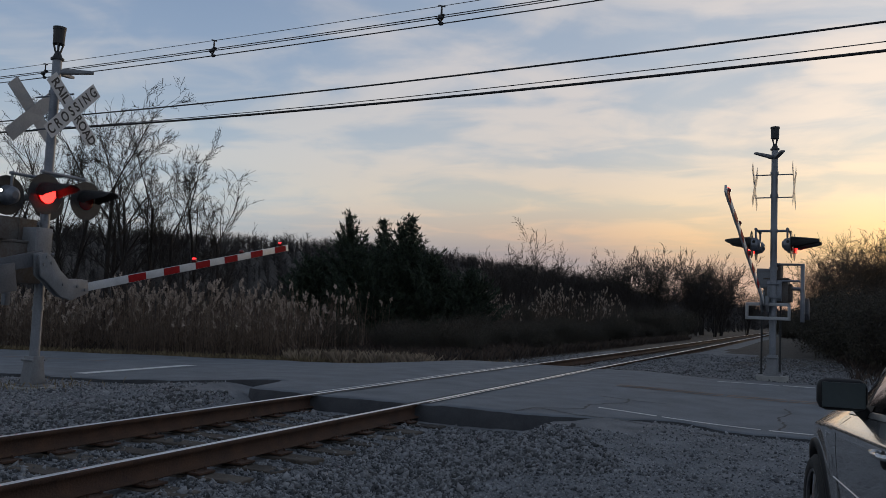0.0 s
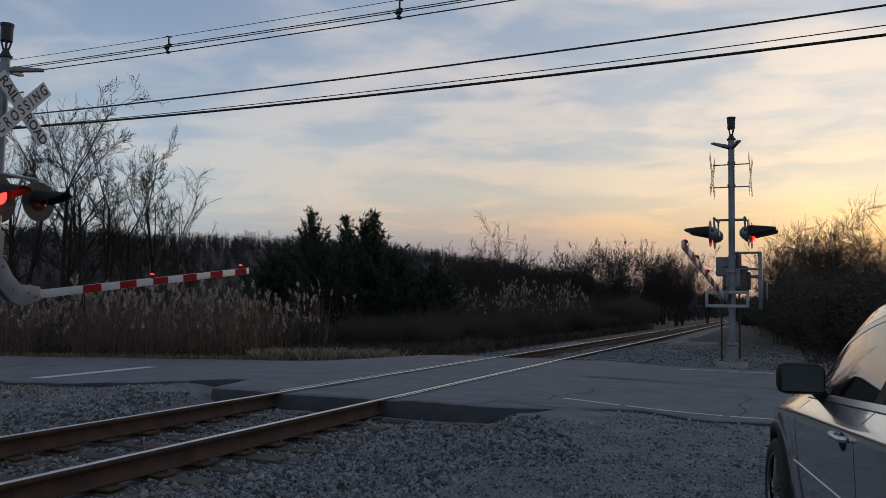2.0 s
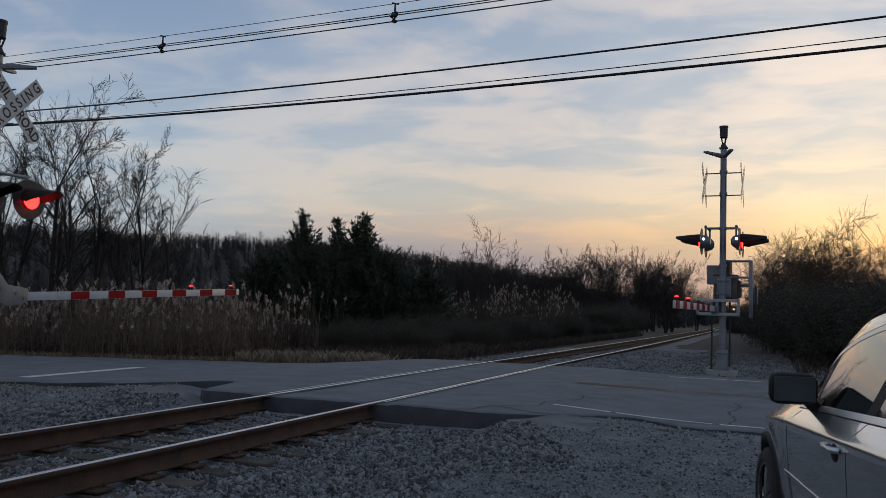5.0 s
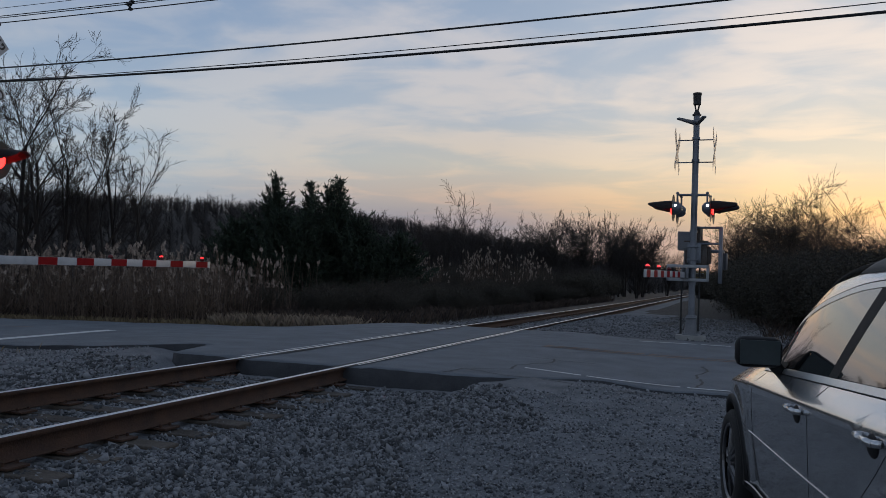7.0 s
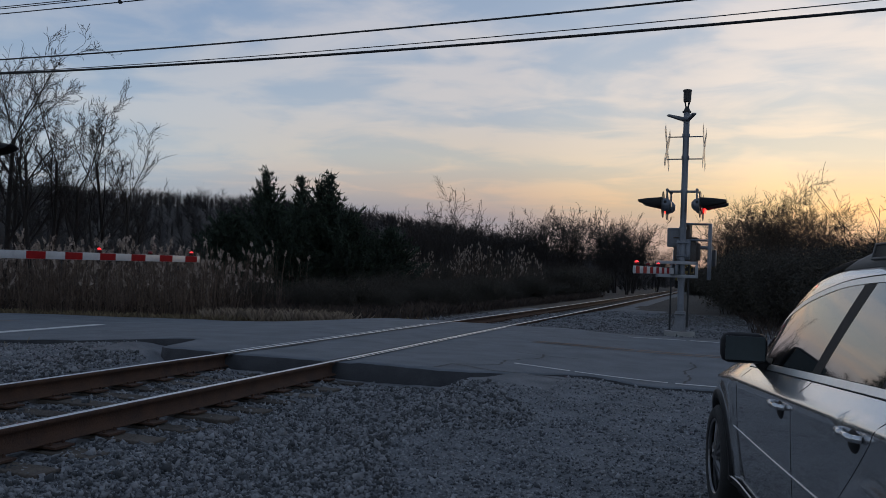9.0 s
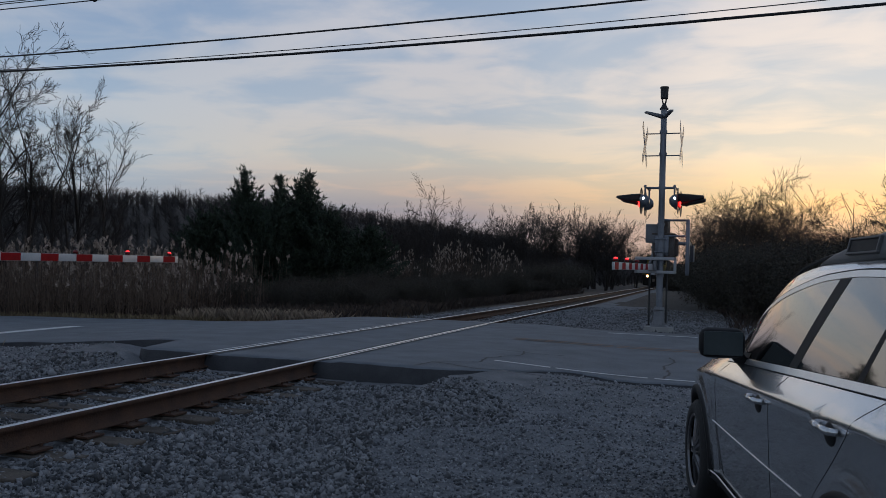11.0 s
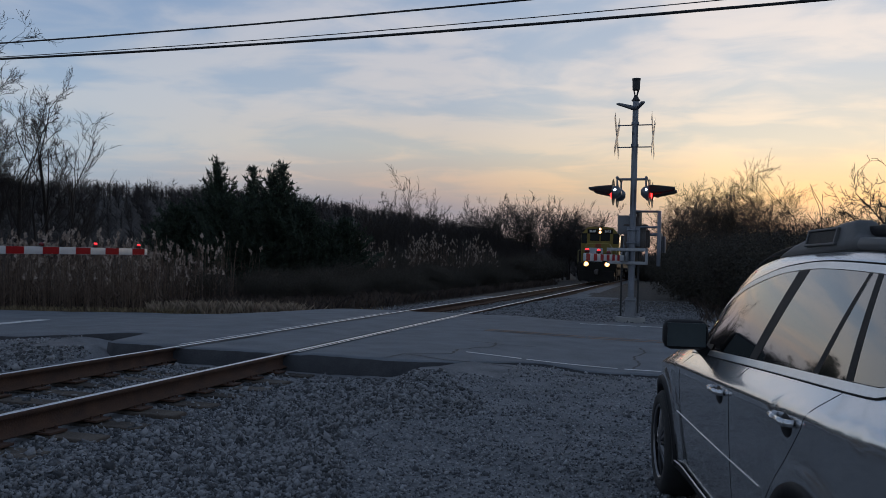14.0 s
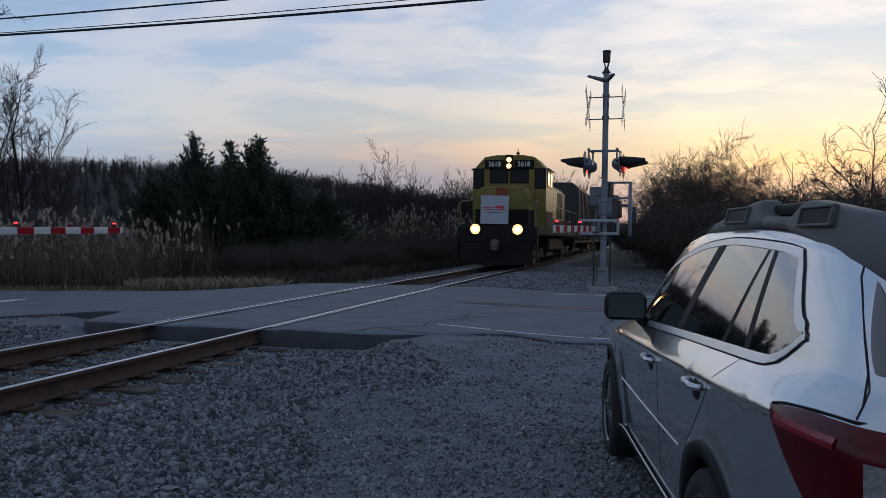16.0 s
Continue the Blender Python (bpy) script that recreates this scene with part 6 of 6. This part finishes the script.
def locomotive():
    """Nose at -y, so that it runs towards smaller y; z from the rail head. The origin lies under the front platform."""
    lo = empty("locomotive", Matrix(), "yellow and black diesel locomotive with bright headlamps and banner", "locomotive")
    Y, K = TRAIN["yellow"], TRAIN["black"]
    bm = bmesh.new()
    box(bm, 3.05, 17.6, 0.34, pose(0, 8.8, 1.42), 0.03)
    box(bm, 2.5, 6.0, 0.75, pose(0, 9.0, 0.92), 0.12)
    part("underframe", bm, K, lo, "black frame with fuel tank")
    bm = bmesh.new()
    prism(bm, [(-1.35, 0.95), (1.35, 0.95), (1.40, 0.22), (0.5, 0.13), (-0.5, 0.13), (-1.40, 0.22)], -0.30, -0.12, "y", bevel=0.02)
    box(bm, 2.95, 0.16, 0.62, pose(0, 0.0, 1.26), 0.03)
    part("plough", bm, K, lo, "black pilot plough")
    bm = bmesh.new()
    box(bm, 0.30, 0.55, 0.30, pose(0, -0.40, 0.86), 0.04)
    box(bm, 0.22, 0.30, 0.42, pose(0.06, -0.72, 0.88), 0.05)
    part("coupler", bm, TRAIN["steel"], lo)
    for s in (-1, 1):
        bm = bmesh.new()
        for z in (0.45, 0.75, 1.05):
            box(bm, 0.55, 0.32, 0.03, pose(s * 1.22, 0.12 + 0.05 * z, z))
        box(bm, 0.03, 0.42, 1.1, pose(s * 1.50, 0.16, 0.82))
        part("step_well", bm, K, lo)
        bm = bmesh.new()
        tube(bm, [(s * 1.48, 0.02, 0.95), (s * 1.48, 0.02, 2.45), (s * 1.40, 0.30, 2.55), (s * 1.40, 1.2, 2.55)], 0.022)
        part("handrail", bm, TRAIN["white"], lo)
        bm = bmesh.new()
        pts = [(s * 1.48, 4.6 + 2.1 * k, 1.58) for k in range(7)]
        tube(bm, [(s * 1.48, 4.4, 2.55), (s * 1.48, 17.3, 2.55)], 0.02)
        for p in pts:
            rod(bm, p, (p[0], p[1], 2.55), 0.018, seg=6)
        part("side_rail", bm, TRAIN["white"], lo)
    # nose: a low short hood with chamfered edges
    bm = bmesh.new()
    prism(bm, [(-1.02, 1.59), (1.02, 1.59), (1.02, 2.85), (0.82, 3.12), (-0.82, 3.12), (-1.02, 2.85)], 0.95, 2.6, "y", bevel=0.05)
    part("nose", bm, Y, lo, "faded yellow short nose")
    bm = bmesh.new()
    box(bm, 0.45, 0.02, 0.72, pose(0.0, 0.935, 2.72), 0.01)
    part("nose_door", bm, TRAIN["rust"], lo, "rusty nose door")
    bm = bmesh.new()
    box(bm, 2.08, 1.66, 0.66, pose(0, 1.75, 1.93), 0.02)
    box(bm, 3.03, 2.28, 0.66, pose(0, 3.75, 1.93), 0.02)
    part("nose_band", bm, K, lo)
    # cab
    cab = [(-1.50, 1.59), (1.50, 1.59), (1.50, 3.90), (1.02, 4.42), (0.55, 4.50), (-0.55, 4.50), (-1.02, 4.42), (-1.50, 3.90)]
    bm = bmesh.new()
    prism(bm, cab, 2.60, 4.90, "y", bevel=0.03)
    part("cab", bm, Y, lo, "faded yellow cab")
    for x, w, z, h in ((-1.26, 0.36, 3.55, 0.74), (1.26, 0.36, 3.55, 0.74), (-0.42, 0.66, 3.65, 0.50), (0.42, 0.66, 3.65, 0.50)):
        win = new("cab_window")
        win.parent = lo
        bm = bmesh.new()
        box(bm, w + 0.09, 0.03, h + 0.09, pose(x, 2.592, z), 0.02)
        part("window_frame", bm, K, win)
        bm = bmesh.new()
        box(bm, w, 0.02, h, pose(x, 2.577, z), 0.006)
        part("pane", bm, TRAIN["glass"], win)
    for s in (-1, 1):
        for y in (3.25, 4.15):
            win = new("cab_window")
            win.parent = lo
            bm = bmesh.new()
            box(bm, 0.03, 0.74, 0.66, pose(s * 1.50, y, 3.55), 0.02)
            part("window_frame", bm, K, win)
            bm = bmesh.new()
            box(bm, 0.02, 0.64, 0.56, pose(s * 1.518, y, 3.55), 0.006)
            part("pane", bm, TRAIN["glass"], win)
        bm = bmesh.new()
        box(bm, 0.10, 1.9, 0.05, pose(s * 1.55, 3.7, 3.95, 0, s * 20))
        part("sunshade", bm, K, lo)
    # number boards and headlamps over the windscreen
    for s in (-1, 1):
        nb = new("number_board")
        nb.parent = lo
        bm = bmesh.new()
        box(bm, 0.80, 0.10, 0.36, pose(s * 0.60, 2.57, 4.12), 0.02)
        part("board", bm, K, nb)
        words("digits", "3618", 0.27, Matrix.Translation((s * 0.60, 2.515, 4.12)) @ Matrix.Rotation(radians(90), 4, "X"), TRAIN["digits"], nb, 0.002, 0.95)
    bm = bmesh.new()
    box(bm, 0.30, 0.14, 0.66, pose(0, 2.55, 4.18), 0.05)
    part("headlamp_housing", bm, K, lo)
    for z in (4.05, 4.30):
        bm = bmesh.new()
        rod(bm, (0, 2.47, z), (0, 2.455, z), 0.105, seg=20)
        part("headlamp", bm, TRAIN["halo_reflector"], lo, "glowing upper headlamp")
        bm = bmesh.new()
        rod(bm, (0, 2.455, z), (0, 2.445, z), 0.055, seg=20)
        part("headlamp_bulb", bm, TRAIN["beam_top"], lo)
    for s in (-1, 1):
        lamp = new("ditch_lamp")
        lamp.parent = lo
        bm = bmesh.new()
        rod(bm, (s * 0.80, 0.08, 1.47), (s * 0.80, -0.16, 1.47), 0.15, 0.20, seg=20)
        rod(bm, (s * 0.80, -0.05, 1.47), (s * 0.80, -0.05, 1.2), 0.05, seg=8)
        part("lamp_body", bm, K, lamp)
        bm = bmesh.new()
        rod(bm, (s * 0.80, -0.162, 1.47), (s * 0.80, -0.175, 1.47), 0.19, seg=20)
        part("halo_reflector", bm, TRAIN["halo_reflector"], lamp, "ditch lamp reflector glowing orange as the lamp's halo")
        bm = bmesh.new()
        rod(bm, (s * 0.80, -0.176, 1.47), (s * 0.80, -0.186, 1.47), 0.095, seg=20)
        part("lamp_glass", bm, TRAIN["beam"], lamp, "glowing ditch lamp")
    # front railing and banner
    bm = bmesh.new()
    tube(bm, [(-1.42, 0.02, 1.58), (-1.42, 0.02, 2.5), (-0.5, 0.02, 2.62), (0.5, 0.02, 2.62), (1.42, 0.02, 2.5), (1.42, 0.02, 1.58)], 0.022)
    part("front_rail", bm, TRAIN["white"], lo)
    ban = new("banner")
    ban.parent = lo
    bm = bmesh.new()
    box(bm, 1.06, 0.02, 1.06, pose(-0.10, -0.03, 2.20, 0, 0.8), 0.004)
    part("cloth", bm, TRAIN["sheet"], ban, "white square banner tied on the front rail")
    for x, z, w, h, mt in ((-0.30, 2.28, 0.42, 0.035, "banner_red"), (-0.30, 2.21, 0.36, 0.035, "banner_red"), (0.14, 2.30, 0.34, 0.10, "banner_red"), (0.16, 2.20, 0.40, 0.04, "banner_red"), (-0.06, 2.10, 0.50, 0.025, "banner_blue")):
        bm = bmesh.new()
        box(bm, w, 0.006, h, pose(x - 0.05, -0.044, z, 0, 0.8))
        part("print_bar", bm, TRAIN[mt], ban)
    # long hood
    hood = [(-0.86, 1.59), (0.86, 1.59), (0.86, 3.58), (0.62, 3.84), (-0.62, 3.84), (-0.86, 3.58)]
    bm = bmesh.new()
    prism(bm, hood, 4.9, 16.9, "y", bevel=0.03)
    part("long_hood", bm, Y, lo, "yellow long hood")
    bm = bmesh.new()
    prism(bm, [(-0.87, 1.6), (0.87, 1.6), (0.87, 2.1), (-0.87, 2.1)], 4.92, 16.88, "y")
    part("hood_band", bm, K, lo)
    for s in (-1, 1):
        for k in range(12):
            bm = bmesh.new()
            box(bm, 0.02, 0.80, 1.35, pose(s * 0.868, 5.6 + 0.92 * k, 2.85), 0.008)
            part("hood_door", bm, K if k in (2, 3, 8, 9, 10) else Y, lo)
        bm = bmesh.new()
        box(bm, 0.12, 1.7, 0.75, pose(s * 1.0, 6.2, 3.55), 0.05)
        part("air_intake", bm, K, lo)
    bm = bmesh.new()
    for y in (11.6, 13.4, 15.2):
        rod(bm, (0, y, 3.8), (0, y, 4.06), 0.62, 0.58, seg=20)
    box(bm, 0.8, 1.1, 0.34, pose(0, 8.6, 3.98), 0.05)
    part("roof_fan", bm, K, lo)
    bm = bmesh.new()
    for dx, dz in ((-0.16, 0.0), (0.0, 0.05), (0.16, 0.0)):
        rod(bm, (dx, 5.1, 4.10 + dz), (dx, 4.55, 4.10 + dz), 0.03, 0.085, seg=10)
    rod(bm, (0, 5.0, 3.78), (0, 5.0, 4.12), 0.03, seg=8)
    part("horn", bm, K, lo)
    bm = bmesh.new()
    rod(bm, (0.25, 3.2, 4.45), (0.25, 3.2, 4.80), 0.02, seg=6)
    rod(bm, (0.25, 3.2, 4.58), (0.25, 3.2, 4.66), 0.07, seg=10)
    part("aerial", bm, K, lo)
    bogie(lo, 3.2)
    bogie(lo, 14.4)
    return lo


def boxcar(label, col):
    """A freight car behind; its front end at its origin."""
    c = empty("freight_car", Matrix(), label, "freight car", "freight cars")
    bm = bmesh.new()
    prism(bm, [(-1.5, 1.1), (1.5, 1.1), (1.5, 4.1), (1.1, 4.45), (-1.1, 4.45), (-1.5, 4.1)], 0.4, 16.2, "y", bevel=0.04)
    part("body", bm, col, c)
    bm = bmesh.new()
    box(bm, 2.6, 16.6, 0.3, pose(0, 8.3, 1.0), 0.02)
    box(bm, 0.3, 0.8, 0.3, pose(0, -0.1, 0.86), 0.03)
    part("frame", bm, TRAIN["black"], c)
    for s in (-1, 1):
        for k in range(14):
            bm = bmesh.new()
            box(bm, 0.07, 0.09, 2.9, pose(s * 1.52, 1.0 + 1.12 * k, 2.6), 0.01)
            part("rib", bm, col, c)
    bogie(c, 2.2, 2, 1.75)
    bogie(c, 14.4, 2, 1.75)
    return c


loco = locomotive()
cars = [boxcar("dark grimy freight car behind the locomotive", TRAIN["hopper"])]
for k in range(2):
    cars.append(copy_thing(cars[0], Matrix()))


# ---- small things on the ground ----
def make_litter():
    bm = bmesh.new()
    rows = []
    for i in range(6):
        rows.append([bm.verts.new((0.03 * i - 0.075, 0.022 * j - 0.045 + 0.008 * math.sin(i), 0.012 + 0.010 * math.sin(1.7 * i + j) + 0.006 * math.cos(2.3 * j))) for j in range(5)])
    for a, b in zip(rows, rows[1:]):
        for j in range(4):
            bm.faces.new((a[j], b[j], b[j + 1], a[j + 1]))
    bmesh.ops.solidify(bm, geom=bm.faces[:], thickness=0.002)
    ob = part("paper_scrap", bm, M["sign_white"])
    x, y = 2.74, 4.20
    ob.matrix_world = pose(x, y, float(ground_z(x, y)) + 0.012, 0, 0, 35)
    tagged(ob, "crumpled white paper scrap lying on the gravel", "litter")


make_litter()


make_ground()
road = make_road()
make_markings(road)
make_track()
make_stones()


# ---- movement ----
NEAR_GATE = [(0.0, 11.4), (0.5, 9.1), (1.0, 7.9), (1.5, 7.2), (2.0, 6.5), (2.5, 5.9), (3.0, 5.4), (3.5, 5.0), (4.0, 4.5), (5.0, 2.6), (6.0, 1.2), (6.5, 0.8), (7.0, 0.7), (16.0, 0.7)]
FAR_GATE = [(0.0, 18.0), (0.5, 15.7), (1.0, 13.0), (1.5, 10.3), (2.0, 7.7), (2.5, 5.5), (3.0, 3.6), (3.5, 2.1), (4.0, 1.0), (5.0, -0.2), (6.0, -0.75), (16.0, -0.75)]


def flash(ob, lit, dark, spans):
    """Slides the lit element out through its lens while it burns; spans: (start, end) of burning."""
    rows, edge = [], 1 / 30
    state = any(a <= 0 < b for a, b in spans)
    rows.append((0.0, lit if state else dark))
    for a, b in spans:
        a, b = round(a * FPS) / FPS, round(b * FPS) / FPS
        if a > edge:
            rows += [(a - edge, dark), (a, lit)]
        if b < 16.0:
            rows += [(b - edge, lit), (b, dark)]
    last = any(a <= 16.0 < b for a, b in spans)
    rows.append((16.0 + 1 / 30, lit if last else dark))
    rows.sort(key=lambda r: r[0])
    walk(ob, rows)


def spans_of(first, period, on):
    out, t = [], first
    while t < 16.0:
        if t + on > 0:
            out.append((max(t, 0.0), min(t + on, 16.5)))
        t += period
    return out


PERIOD, BURN = 1.45, 0.77
FIRST, SECOND = spans_of(0.58 - PERIOD, PERIOD, BURN), spans_of(0.58 - PERIOD + BURN, PERIOD, PERIOD - BURN)


def motions():
    for s in (near_signal, far_signal):
        for (head, lamp, spark), out, y in s["lamps"]:
            spans = FIRST if y > 0 else SECOND
            flash(lamp, pose(out * 0.045, 0, 0), pose(-out * 0.03, 0, 0), spans)
            flash(spark, pose(0, 0, 0), pose(0, -math.copysign(0.03, y), 0), spans)
        tip, middle, inner = s["arm_lamps"]
        tip.matrix_basis = tip.matrix_basis @ pose(0, 0, 0.020)
        for lit, spans in ((middle, FIRST), (inner, SECOND)):
            on = lit.matrix_basis.copy()
            flash(lit, on @ pose(0, 0, 0.020), on, spans)
    for s, rows, x in ((near_signal, NEAR_GATE, 0.0), (far_signal, FAR_GATE, -0.35)):
        walk(s["gate"], [(t, pose(x, -0.40, 2.02, a)) for t, a in rows])

    # the train runs in at a steady speed
    for ob, back in ((loco, 0.0), *[(c, 18.3 + 17.0 * k) for k, c in enumerate(cars)]):
        rows = []
        for k in range(17):
            y = train_y(float(k)) + back
            x = float(track_x(y + 4))
            turn = math.degrees(math.atan2(float(track_x(y) - track_x(y + 10)), 10))
            rows.append((float(k), pose(x, y, 0.0, 0, 0, turn)))
        walk(ob, rows)


def train_y(t):
    """How far up the track the front platform stands at t seconds."""
    return 30.4 + 17.3 * (16.0 - t)


motions()
